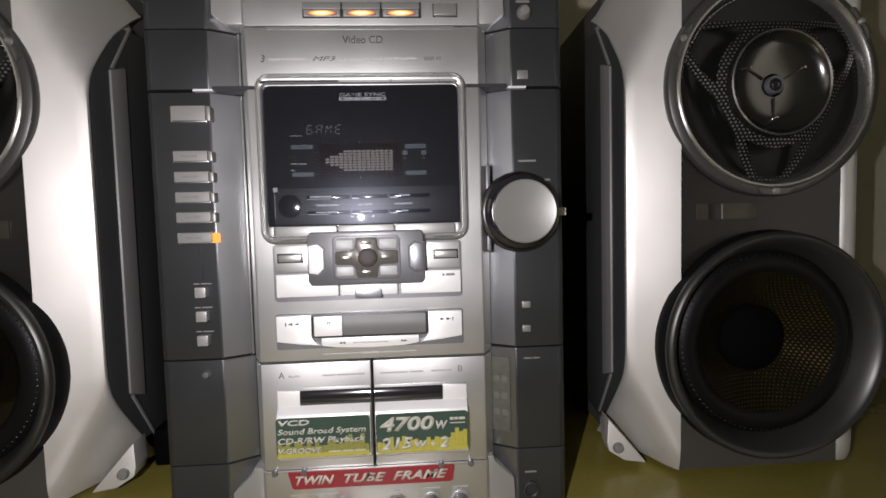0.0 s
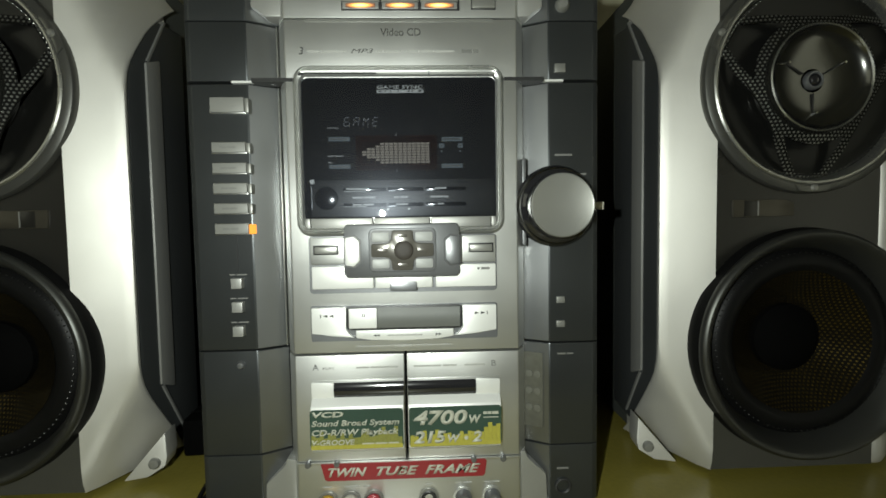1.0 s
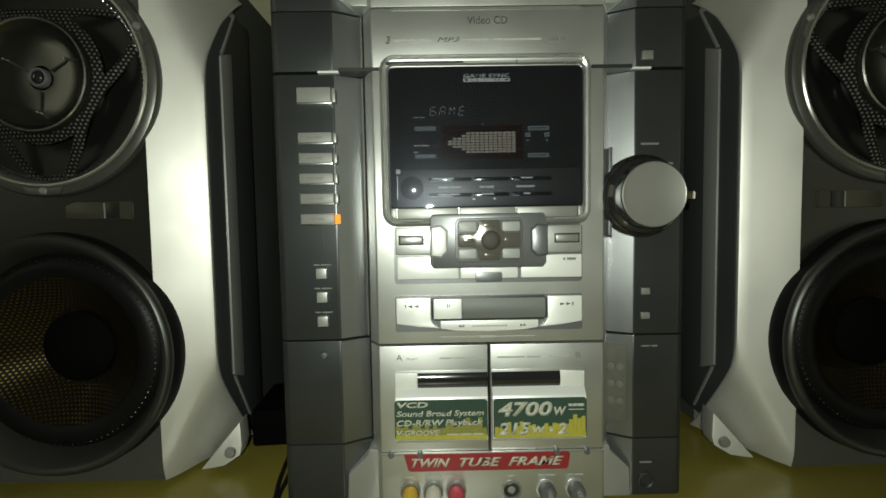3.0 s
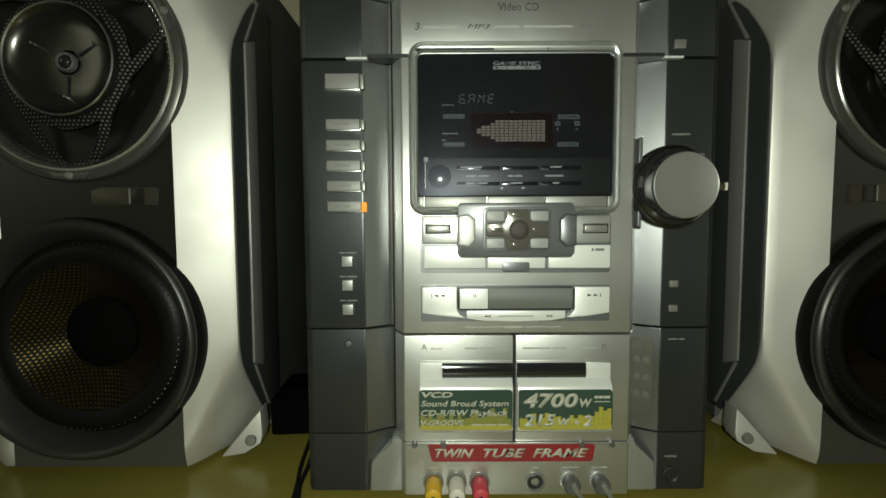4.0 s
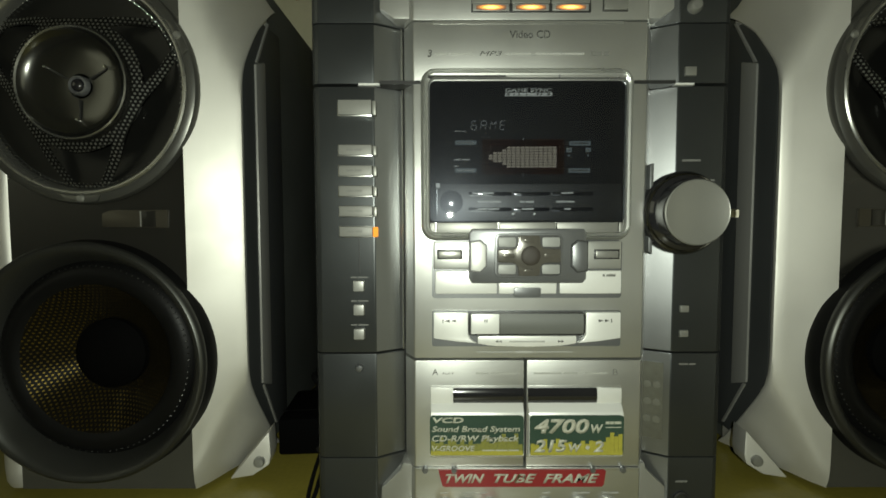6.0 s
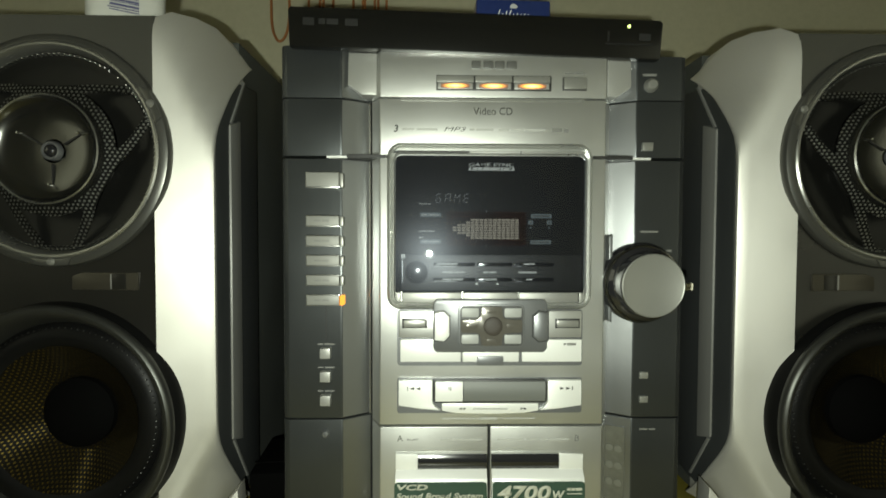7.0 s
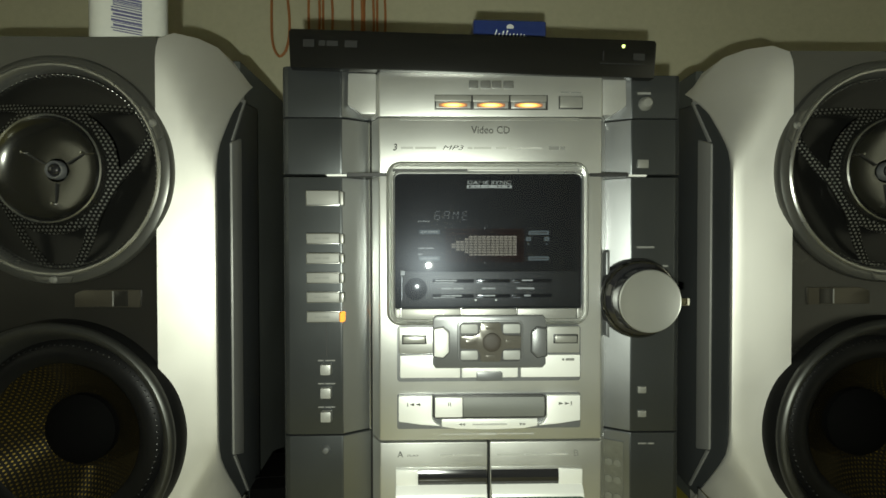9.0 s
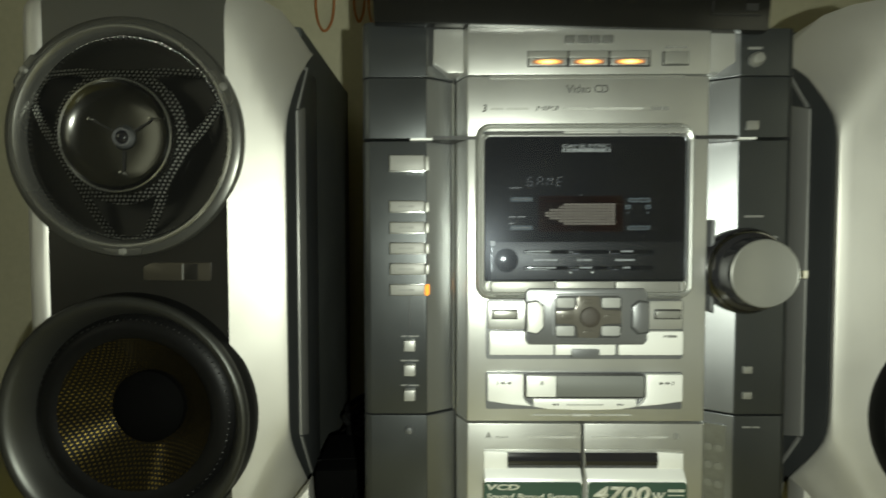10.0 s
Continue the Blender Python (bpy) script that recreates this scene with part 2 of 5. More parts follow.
def part(name, bm, material, parent=None, label="", smooth=True):
    me = bpy.data.meshes.new(name)
    bmesh.ops.recalc_face_normals(bm, faces=bm.faces)
    bm.to_mesh(me)
    bm.free()
    me.materials.append(material)
    if smooth:
        me.shade_smooth()
        try:
            me.set_sharp_from_angle(angle=radians(32))
        except Exception:
            pass
    ob = new(name, me)
    if parent is not None:
        ob.parent = parent
    if label:
        ob["label"] = label
    return ob


def soften(bm, w, seg=2):
    bmesh.ops.bevel(bm, geom=list(bm.edges), offset=w, segments=seg, profile=0.6, affect="EDGES", clamp_overlap=True)
    return bm


def box(x0, x1, y0, y1, z0, z1, bev=0.0, bm=None, seg=2):
    b = bmesh.new()
    vs = [b.verts.new((x, y, z)) for x in (x0, x1) for y in (y0, y1) for z in (z0, z1)]
    for f in ((0, 1, 3, 2), (4, 6, 7, 5), (0, 4, 5, 1), (2, 3, 7, 6), (0, 2, 6, 4), (1, 5, 7, 3)):
        b.faces.new([vs[i] for i in f])
    bmesh.ops.recalc_face_normals(b, faces=b.faces)
    if bev:
        soften(b, bev, seg)
    return join(bm, b)


def join(bm, b):
    if bm is None:
        return b
    me = bpy.data.meshes.new("tmp")
    b.to_mesh(me)
    bm.from_mesh(me)
    bpy.data.meshes.remove(me)
    b.free()
    return bm


def prism(pts, a, b, axis="y", bev=0.0, bm=None, taper=1.0):
    """A polygon, in x-z (axis y) or x-y (axis z), pulled from a to b."""
    k = bmesh.new()
    cx = sum(p[0] for p in pts) / len(pts)
    cz = sum(p[1] for p in pts) / len(pts)

    def at(p, h, s):
        u, v = cx + (p[0] - cx) * s, cz + (p[1] - cz) * s
        return (u, h, v) if axis == "y" else (u, v, h)

    lo = [k.verts.new(at(p, a, taper)) for p in pts]
    hi = [k.verts.new(at(p, b, 1.0)) for p in pts]
    k.faces.new(lo)
    k.faces.new(hi[::-1])
    for i in range(len(pts)):
        j = (i + 1) % len(pts)
        k.faces.new([lo[i], hi[i], hi[j], lo[j]])
    bmesh.ops.recalc_face_normals(k, faces=k.faces)
    if bev:
        soften(k, bev)
    return join(bm, k)


def rrect(x0, x1, z0, z1, r, n=5):
    pts = []
    for cx, cz, a in ((x1 - r, z1 - r, 0), (x0 + r, z1 - r, 90), (x0 + r, z0 + r, 180), (x1 - r, z0 + r, 270)):
        for i in range(n + 1):
            t = radians(a + 90 * i / n)
            pts.append((cx + r * math.cos(t), cz + r * math.sin(t)))
    return pts


def loft(rings, closed=True, cap=False):
    """Faces between rings of equally many points."""
    bm = bmesh.new()
    vs = [[bm.verts.new(p) for p in r] for r in rings]
    n = len(rings[0])
    for a, b in zip(vs, vs[1:]):
        for i in range(n if closed else n - 1):
            j = (i + 1) % n
            bm.faces.new([a[i], a[j], b[j], b[i]])
    if cap:
        bm.faces.new(vs[0])
        bm.faces.new(vs[-1][::-1])
    return bm


def lathe(profile, cx, cz, seg=64, bm=None):
    """Turns (radius, y) points round an axis along y."""
    k = bmesh.new()
    rings = []
    for r, y in profile:
        if r < 1e-6:
            rings.append([k.verts.new((cx, y, cz))])
        else:
            rings.append([k.verts.new((cx + r * math.cos(2 * math.pi * i / seg), y, cz + r * math.sin(2 * math.pi * i / seg))) for i in range(seg)])
    for a, b in zip(rings, rings[1:]):
        for i in range(seg):
            j = (i + 1) % seg
            q = [a[0] if len(a) == 1 else a[i], a[0] if len(a) == 1 else a[j], b[0] if len(b) == 1 else b[j], b[0] if len(b) == 1 else b[i]]
            q = list(dict.fromkeys(q))
            if len(q) > 2:
                k.faces.new(q)
    return join(bm, k)


def tube(points, radius, seg=8):
    """A round cord through points, smoothed."""
    pts = [Vector(p) for p in points]
    fine = []
    for i in range(len(pts) - 1):
        p0, p1, p2, p3 = pts[max(i - 1, 0)], pts[i], pts[i + 1], pts[min(i + 2, len(pts) - 1)]
        for s in range(8):
            t = s / 8
            fine.append(0.5 * ((2 * p1) + (p2 - p0) * t + (2 * p0 - 5 * p1 + 4 * p2 - p3) * t * t + (3 * p1 - p0 - 3 * p2 + p3) * t ** 3))
    fine.append(pts[-1])
    rings = []
    for i, p in enumerate(fine):
        d = (fine[min(i + 1, len(fine) - 1)] - fine[max(i - 1, 0)]).normalized()
        u = d.cross(Vector((0.3, 1, 0.2))).normalized()
        v = d.cross(u)
        rings.append([p + radius * (math.cos(a) * u + math.sin(a) * v) for a in (2 * math.pi * k / seg for k in range(seg))])
    return loft(rings, True, True)


def lettering(name, words, x0, x1, z, high, y, material, parent, shear=0.0, bold=0.0):
    """Raised letters on a front face: from x0 to x1, base line at z, capitals as high as given."""
    cu = bpy.data.curves.new(name, "FONT")
    cu.body, cu.size, cu.shear, cu.offset, cu.extrude = words, 1.0, shear, bold, 0.0
    cu.resolution_u = 3
    tmp = new("tmp_text", cu)
    bpy.context.view_layer.update()
    me = bpy.data.meshes.new_from_object(tmp.evaluated_get(bpy.context.evaluated_depsgraph_get()))
    bpy.data.objects.remove(tmp)
    bpy.data.curves.remove(cu)
    xs = [v.co.x for v in me.vertices]
    lo, hi = min(xs), max(xs)
    for v in me.vertices:
        v.co = (x0 + (v.co.x - lo) / (hi - lo) * (x1 - x0), y, z + v.co.y * high / 0.70)
    bm = bmesh.new()
    bm.from_mesh(me)
    bpy.data.meshes.remove(me)
    got = bmesh.ops.extrude_face_region(bm, geom=list(bm.faces))
    for e in got["geom"]:
        if isinstance(e, bmesh.types.BMVert):
            e.co.y += 0.00025
    return part(name, bm, material, parent, smooth=False)


def dashes(name, spans, z, high, y, material, parent):
    """Unreadable print: a row of small bars."""
    for x0, x1 in spans:
        ob = part(name, box(x0, x1, y, y + 0.00025, z, z + high), material, parent, smooth=False)
        if parent is unit:
            up(ob)


def thing(name, label, category, at=(0, 0, 0), group="", kind=""):
    ob = new(name)
    ob.location = at
    ob.empty_display_size = 0.02
    return tagged(ob, label, category, group, kind)


# ---- the room ----
TABLE_Z = 0.018
WALL_Y = 0.37


def plain(name, bm, material, label, category):
    return tagged(part(name, bm, material, None, smooth=False), label, category, kind="structure")


plain("wall_north", box(-1.9, 1.9, WALL_Y, WALL_Y + 0.12, -0.74, 1.9), WALL, "olive cream painted plaster wall behind the stereo", "wall")
# both side walls get an added, unseen opening that lets world fill light in
east = join(box(1.9, 2.02, -1.35, WALL_Y + 0.12, -0.74, 1.9), box(1.9, 2.02, -2.5, -2.25, -0.74, 1.9))
east = join(east, box(1.9, 2.02, -2.25, -1.35, 1.32, 1.9))
plain("wall_east", east, WALL, "olive cream painted plaster side wall with an unseen opening added for fill light", "wall")
west = join(box(-2.02, -1.9, -0.9, WALL_Y + 0.12, -0.74, 1.9), box(-2.02, -1.9, -2.5, -1.9, -0.74, 1.9))
west = join(join(west, box(-2.02, -1.9, -1.9, -0.9, -0.74, 0.3)), box(-2.02, -1.9, -1.9, -0.9, 1.4, 1.9))
plain("wall_west", west, WALL, "olive cream painted plaster side wall, unseen, with a gap added for fill light", "wall")
plain("wall_south", box(-2.02, 2.02, -2.62, -2.5, -0.74, 1.9), WALL, "olive cream painted plaster back wall", "wall")
plain("floor", box(-2.02, 2.02, -2.62, WALL_Y + 0.12, -0.84, -0.74), FLOOR, "bare grey cement floor of the room", "floor")
plain("ceiling", box(-2.02, 2.02, -2.62, WALL_Y + 0.12, 1.9, 2.0), WALL, "plain painted ceiling of the room", "ceiling")

table = thing("table", "table covered with a glossy yellow oilcloth under the stereo", "table", (0, 0, TABLE_Z))
part("tabletop", box(-0.62, 0.62, -0.20, 0.35, -0.032, -0.0015, 0.003), WOOD, table)
part("oilcloth", box(-0.625, 0.625, -0.205, 0.354, -0.0015, 0.0, 0.0004), CLOTH, table, "glossy yellow oilcloth cover")
for lx in (-0.57, 0.57):
    for ly in (-0.16, 0.31):
        part("leg", box(lx - 0.025, lx + 0.025, ly - 0.025, ly + 0.025, -0.758, -0.032, 0.004), WOOD, table)

# ---- the stereo unit ----
unit = thing("stereo_system", "silver and graphite stereo unit with cassette decks on yellow oilcloth", "stereo", (0, 0, TABLE_Z))
UZ = TABLE_Z


def up(ob):
    """Parts are written in room heights; the thing's base stands on the table."""
    ob.matrix_parent_inverse = Matrix.Translation((0, 0, -UZ))
    return ob


def upart(name, bm, material, parent=None, label="", smooth=True):
    ob = part(name, bm, material, parent or unit, label, smooth)
    return up(ob) if parent is None else ob


def ulet(name, words, x0, x1, z, high, y, material, parent=None, shear=0.0, bold=0.0):
    ob = lettering(name, words, x0, x1, z, high, y, material, parent or unit, shear, bold)
    return up(ob) if parent is None else ob


def udash(name, spans, z, high, y, material, parent=None):
    dashes(name, spans, z, high, y, material, parent or unit)


upart("casing", box(-0.1425, 0.1375, 0.020, 0.32, 0.024, 0.3920, 0.003), BLACK, None, "black sheet metal casing")
for fx in (-0.11, 0.11):
    for fy in (0.04, 0.24):
        foot = upart("foot", lathe([(0, 0), (0.012, 0), (0.012, 0.007), (0, 0.007)], 0, 0, 20), RUBBER)
        foot.rotation_euler = (radians(90), 0, 0)
        foot.location = (fx, fy, TABLE_Z)

PL, PR = -0.0765, 0.080
# front columns, built in storeys with seams between
for s, inner in ((-1, PL), (1, PR)):
    o = 0.1462 if s < 0 else 0.1402
    prof = [(s * o, 0.030), (s * o, 0.012), (s * (o - 0.002), 0.0075), (s * (o - 0.0055), 0.006), (s * 0.1040, 0.006), (s * 0.1030, 0.0063), (s * 0.0845, 0.0165), (s * 0.0845, 0.030)]
    for z0, z1 in ((0.0215, 0.0632), (0.0640, 0.1382), (0.1394, 0.3222), (0.3242, 0.3636), (0.3644, 0.4000 if s < 0 else 0.3950)):
        upart("column_panel", prism(prof, z0, z1, "z", 0.0006), GRAPHITE, None, "graphite grey plastic")
        upart("column_bevel", prism([(s * 0.1028, 0.0060), (s * 0.0846, 0.0160), (s * 0.0850, 0.0168), (s * 0.1030, 0.0070)], z0 + 0.0006, z1 - 0.0006, "z"), BEVEL, None, "satin grey bevel")
    # added bright strip: the highlight along the bevel's edge, put into shape and colour
    for z0, z1 in ((0.1400, 0.3216), (0.3248, 0.3630)):
        upart("edge_highlight", prism([(s * 0.0860, 0.0150), (s * 0.0857, 0.0132), (s * 0.0850, 0.0126), (s * 0.0843, 0.0132), (s * 0.0840, 0.0165), (s * 0.0850, 0.0175)], z0, z1, "z"), BRIGHT, None, "thin bright strip imitating the highlight on the bevel's edge")
    # bright sliver in the upper seam
    upart("seam_strip", box(*sorted((s * 0.1135, s * 0.0985)), 0.0045, 0.008, 0.3226, 0.3240), KEY)
    upart("seam_gap", box(*sorted((s * 0.0985, s * 0.0712)), -0.0004, 0.012, 0.3219, 0.3243), BLACK)
    # silver shoulders of the top and bottom panels
    e = 0.0785 * s
    wing = [(s * 0.0980, 0.3945), (e, 0.3945), (e, 0.3660), (s * 0.0890, 0.3660), (s * 0.0915, 0.3680), (s * 0.0985, 0.3725), (s * 0.0985, 0.3750)]
    upart("shoulder", prism(wing, 0.0035, 0.020, "y", 0.001), STRIP)
    wing = [(e, 0.0600), (s * 0.0850, 0.0610), (s * 0.0865, 0.0560), (s * 0.1000, 0.0430), (s * 0.1010, 0.0225), (e, 0.0225)]
    upart("shoulder", prism(wing, 0.0035, 0.020, "y", 0.001), STRIP)


def front(x0, x1, z0, z1, y=0.0, edge=0.007):
    """A front panel with its sides sloping back."""
    return prism([(x0 - edge, 0.017), (x0 - edge * 0.9, 0.012), (x0, y + 0.0005), (x0 + 0.0008, y), (x1 - 0.0008, y), (x1, y + 0.0005), (x1 + edge * 0.9, 0.012), (x1 + edge, 0.017)], z0, z1, "z", 0.0005)


top_lid = upart("top_panel", front(PL, PR, 0.3636, 0.3940), SILVER)
upper = upart("disc_panel", front(PL, PR, 0.3238, 0.3626, 0.0006), SILVER)
upart("disc_tray_line", box(-0.062, 0.064, 0.0002, 0.004, 0.3612, 0.3630), KEY_DARK)
main_panel = upart("control_panel", front(PL, PR, 0.1370, 0.3226), SILVER)
# maker's badge as plain raised blocks
for i, w in enumerate((0.0072, 0.0078, 0.0074, 0.0078)):
    x = -0.0135 + i * 0.0080
    upart("badge_letter", box(x, x + w - 0.0008, -0.0014, 0.0004, 0.3832, 0.3882, 0.0004), PRINT)
# three amber buttons under a smoked strip
upart("button_strip", box(-0.0375, 0.0415, -0.0007, 0.001, 0.3682, 0.3785, 0.0003), BLACK)
for i in range(3):
    x0 = -0.0372 + i * 0.0262
    k = upart("disc_button", box(x0, x0 + 0.0252, -0.0018, 0.0, 0.3735, 0.3779, 0.0004), KEY_DARK)
    lamp = upart("disc_lamp", box(x0 + 0.0006, x0 + 0.0246, -0.0014, 0.0, 0.3690, 0.3733, 0.0004), STRIP)
    lens = part("amber_lens", prism(rrect(-1.0, 1.0, -0.75, 0.75, 0.3), -0.0021, -0.0012, "y"), AMBER, lamp, "lit amber lamp")
    lens.matrix_basis = Matrix.Translation((x0 + 0.0126, 0, 0.3709)) @ Matrix.Diagonal((0.0098, 1, 0.0020, 1))
upart("button_recess", box(0.0492, 0.0660, -0.0005, 0.001, 0.3688, 0.3779, 0.0003), BLACK)
upart("eject_button", box(0.0498, 0.0654, -0.0022, 0.0, 0.3694, 0.3773, 0.0008), KEY_DARK)
udash("print", [(0.0505, 0.0570), (0.0578, 0.0650)], 0.3800, 0.0010, -0.0002, PRINT_FAINT)
# words under the lid
ulet("print", "Video CD", -0.0120, 0.0150, 0.3520, 0.0050, 0.0003, PRINT, None, 0, 0.01)
ulet("print", "3", -0.0665, -0.0635, 0.3400, 0.0046, 0.0003, PRINT, None, 0.2, 0.02)
ulet("print", "MP3", -0.0320, -0.0170, 0.3406, 0.0030, 0.0003, PRINT, None, 0.3, 0.0)
udash("print", [(-0.061, -0.0525), (-0.051, -0.0365), (-0.0145, -0.011), (-0.010, 0.002), (0.0055, 0.013), (0.014, 0.023), (0.024, 0.0375)], 0.3411, 0.0014, 0.0004, PRINT_GREY)
udash("print", [(0.0425, 0.0495), (0.0505, 0.0540)], 0.3407, 0.0024, 0.0004, PRINT_FAINT)

# ---- display ----
outer = rrect(-0.0712, 0.0707, 0.2178, 0.3322, 0.0100, 7)
inner_r = rrect(-0.0652, 0.0648, 0.2228, 0.3236, 0.0045, 7)


def ring_between(a, b, ya, yb, yc):
    """A rounded frame: outer edge, crest, inner edge."""
    mid = [((p[0] + q[0]) / 2, (p[1] + q[1]) / 2) for p, q in zip(a, b)]
    q1 = [(p[0] * 0.8 + m[0] * 0.2, p[1] * 0.8 + m[1] * 0.2) for p, m in zip(a, mid)]
    return loft([[(x, 0.002, z) for x, z in a], [(x, ya + 0.001, z) for x, z in a], [(x, ya - 0.0005, z) for x, z in q1], [(x, yb, z) for x, z in mid], [(x, yc, z) for x, z in b], [(x, 0.003, z) for x, z in b]])


frame_ob = upart("display_frame", ring_between(outer, inner_r, -0.0012, -0.0040, -0.0022), FRAME_BODY, None, "raised rounded silver frame")
for o, w, y, what in ((0.0, 0.0016, -0.0050, "outer_bead"), (0.0030, 0.0012, -0.0058, "inner_bead")):
    a = rrect(-0.0697 + o, 0.0692 - o, 0.2192 + o, 0.3310 - o * 1.9, 0.0085 - o, 7)
    b = rrect(-0.0697 + o + w, 0.0692 - o - w, 0.2192 + o + w, 0.3310 - o * 1.9 - w, 0.0085 - o - w * 0.7, 7)
    part(what, ring_between(a, b, y + 0.0016, y, y + 0.0014), FRAME, frame_ob, "bright rounded bead")
part("hinge_gap", box(-0.0662, -0.0150, -0.0052, 0.0, 0.3246, 0.3262), BLACK, frame_ob)
part("hinge_bar", box(-0.0148, 0.0640, -0.0054, 0.0, 0.3245, 0.3261, 0.0003), STRIP, frame_ob)
part("hinge_pin", box(0.0195, 0.0204, -0.0058, 0.0, 0.3243, 0.3264), BEZEL, frame_ob)
screen = upart("display_back", box(-0.0652, 0.0648, -0.0010, 0.0015, 0.2300, 0.3236), DISPLAY_BACK, None, "black display behind a smoked window")
glass = part("window_pane", prism(rrect(-0.0648, 0.0644, 0.2306, 0.3226, 0.003), -0.0046, -0.0036, "y"), SMOKED, screen, "smoked glossy window")
glass.visible_shadow = False
SY = -0.0016
# the readout, in thin slanting segments
STROKES = {"G": "aefcdg", "A": "aefbcg", "M": "efbcmn", "E": "aefdg"}


def segment_letter(ch, x, z, w, h):
    t, bm = 0.00042, None
    half = h / 2
    ends = {"a": ((0, h), (w, h)), "d": ((0, 0), (w, 0)), "g": ((0, half), (w, half)), "e": ((0, 0), (0, half)), "f": ((0, half), (0, h)),
            "c": ((w, 0), (w, half)), "b": ((w, half), (w, h)), "m": ((0, h), (w / 2, half)), "n": ((w / 2, half), (w, h))}
    for k in STROKES[ch]:
        (xa, za), (xb, zb) = ends[k]
        dx, dz = xb - xa, zb - za
        n = math.hypot(dx, dz)
        ux, uz = dx / n, dz / n
        px, pz = -uz * t / 2, ux * t / 2
        xa, za, xb, zb = xa + ux * 0.0004, za + uz * 0.0004, xb - ux * 0.0004, zb - uz * 0.0004
        quad = [(xa + px, za + pz), (xb + px, zb + pz), (xb - px, zb - pz), (xa - px, za - pz)]
        bm = prism([(x + u + v * 0.14, z + v) for u, v in quad], SY, SY + 0.0003, "y", 0, bm)
    return bm


for i, ch in enumerate("GAME"):
    part("readout_letter", segment_letter(ch, -0.0378 + i * 0.0064, 0.2918, 0.0034, 0.0056), LIT_TEXT, screen, "", False)
# level meter: columns of small cells
heights = [1, 3, 4, 6, 7, 7, 7, 7, 8, 8, 8, 8, 8, 8, 7]
for i, hgt in enumerate(heights):
    bm = None
    for k in range(-hgt // 2, (hgt + 1) // 2):
        x = -0.0258 + i * 0.00305
        bm = box(x, x + 0.0026, SY, SY + 0.0003, 0.2738 + k * 0.00178, 0.2738 + k * 0.00178 + 0.0013, 0, bm)
    part("meter_column", bm, LIT, screen, "", False)
part("meter_field", box(-0.0300, 0.0245, SY + 0.0002, SY + 0.0004, 0.2622, 0.2852, 0), LIT_RED, screen, "", False)
for o in (0.0, 0.0028):
    for x0, x1 in ((-0.0296 + o, -0.0080 - o), (0.0030 + o, 0.0241 - o)):
        for z in (0.2626 + o, 0.2846 - o):
            part("meter_line", box(x0, x1, SY, SY + 0.0003, z, z + 0.0005), LIT_LINE, screen, "", False)
    for x in (-0.0298 + o, 0.0238 - o):
        for z0, z1 in ((0.2636 + o, 0.2715), (0.2758, 0.2840 - o)):
            part("meter_line", box(x, x + 0.0005, SY, SY + 0.0003, z0, z1), LIT_LINE, screen, "", False)
for z in (0.2612, 0.2852):
    part("meter_mark", box(-0.0030, -0.0024, SY, SY + 0.0003, z, z + 0.0012), LIT_TEXT, screen, "", False)
for x0, z0 in ((-0.0482, 0.2818), (-0.0482, 0.2634), (0.0280, 0.2812), (0.0278, 0.2632)):
    ind = part("indicator", box(x0, x0 + 0.0142, SY, SY + 0.0004, z0, z0 + 0.0028, 0), LIT_DIM, screen, "", False)
    dashes("indicator_print", [(x0 + 0.0012, x0 + 0.0050), (x0 + 0.0058, x0 + 0.0128)], z0 + 0.0009, 0.0010, SY - 0.0002, BLACK, ind)
for x0 in (0.0262, 0.0390):
    ind = part("indicator", box(x0, x0 + 0.0034, SY, SY + 0.0004, 0.2768, 0.2796, 0), LIT_DIM, screen, "", False)
    dashes("indicator_print", [(x0 + 0.0008, x0 + 0.0026)], 0.2777, 0.0009, SY - 0.0002, BLACK, ind)
    part("indicator", box(x0 + 0.001, x0 + 0.0021, SY, SY + 0.0004, 0.2740, 0.2751, 0), LIT_DIM, screen, "", False)
dashes("print", [(-0.0490, -0.0445), (-0.0438, -0.0385)], 0.2715, 0.0008, SY, PRINT_FAINT, screen)
dashes("print", [(-0.0490, -0.0462)], 0.2672, 0.0008, SY, PRINT_FAINT, screen)
dashes("print", [(-0.0490, -0.0410)], 0.2902, 0.0008, SY, PRINT, screen)
# mode badge at the top of the window
part("badge_plate", box(-0.0152, 0.0162, SY, SY + 0.0003, 0.3136, 0.3158), PRINT_GREY, screen, "pale printed badge", False)
dashes("badge_print", [(-0.0138, -0.0120), (-0.0096, -0.0090), (-0.0062, -0.0054), (-0.0010, -0.0004), (0.0060, 0.0070), (0.0084, 0.0092), (0.0128, 0.0148)], 0.3141, 0.0012, SY - 0.0002, BLACK, screen)
lettering("badge_print", "GAME SYNC", -0.0150, 0.0160, 0.3164, 0.0024, SY, PRINT_GREY, screen, 0.1, 0.02)
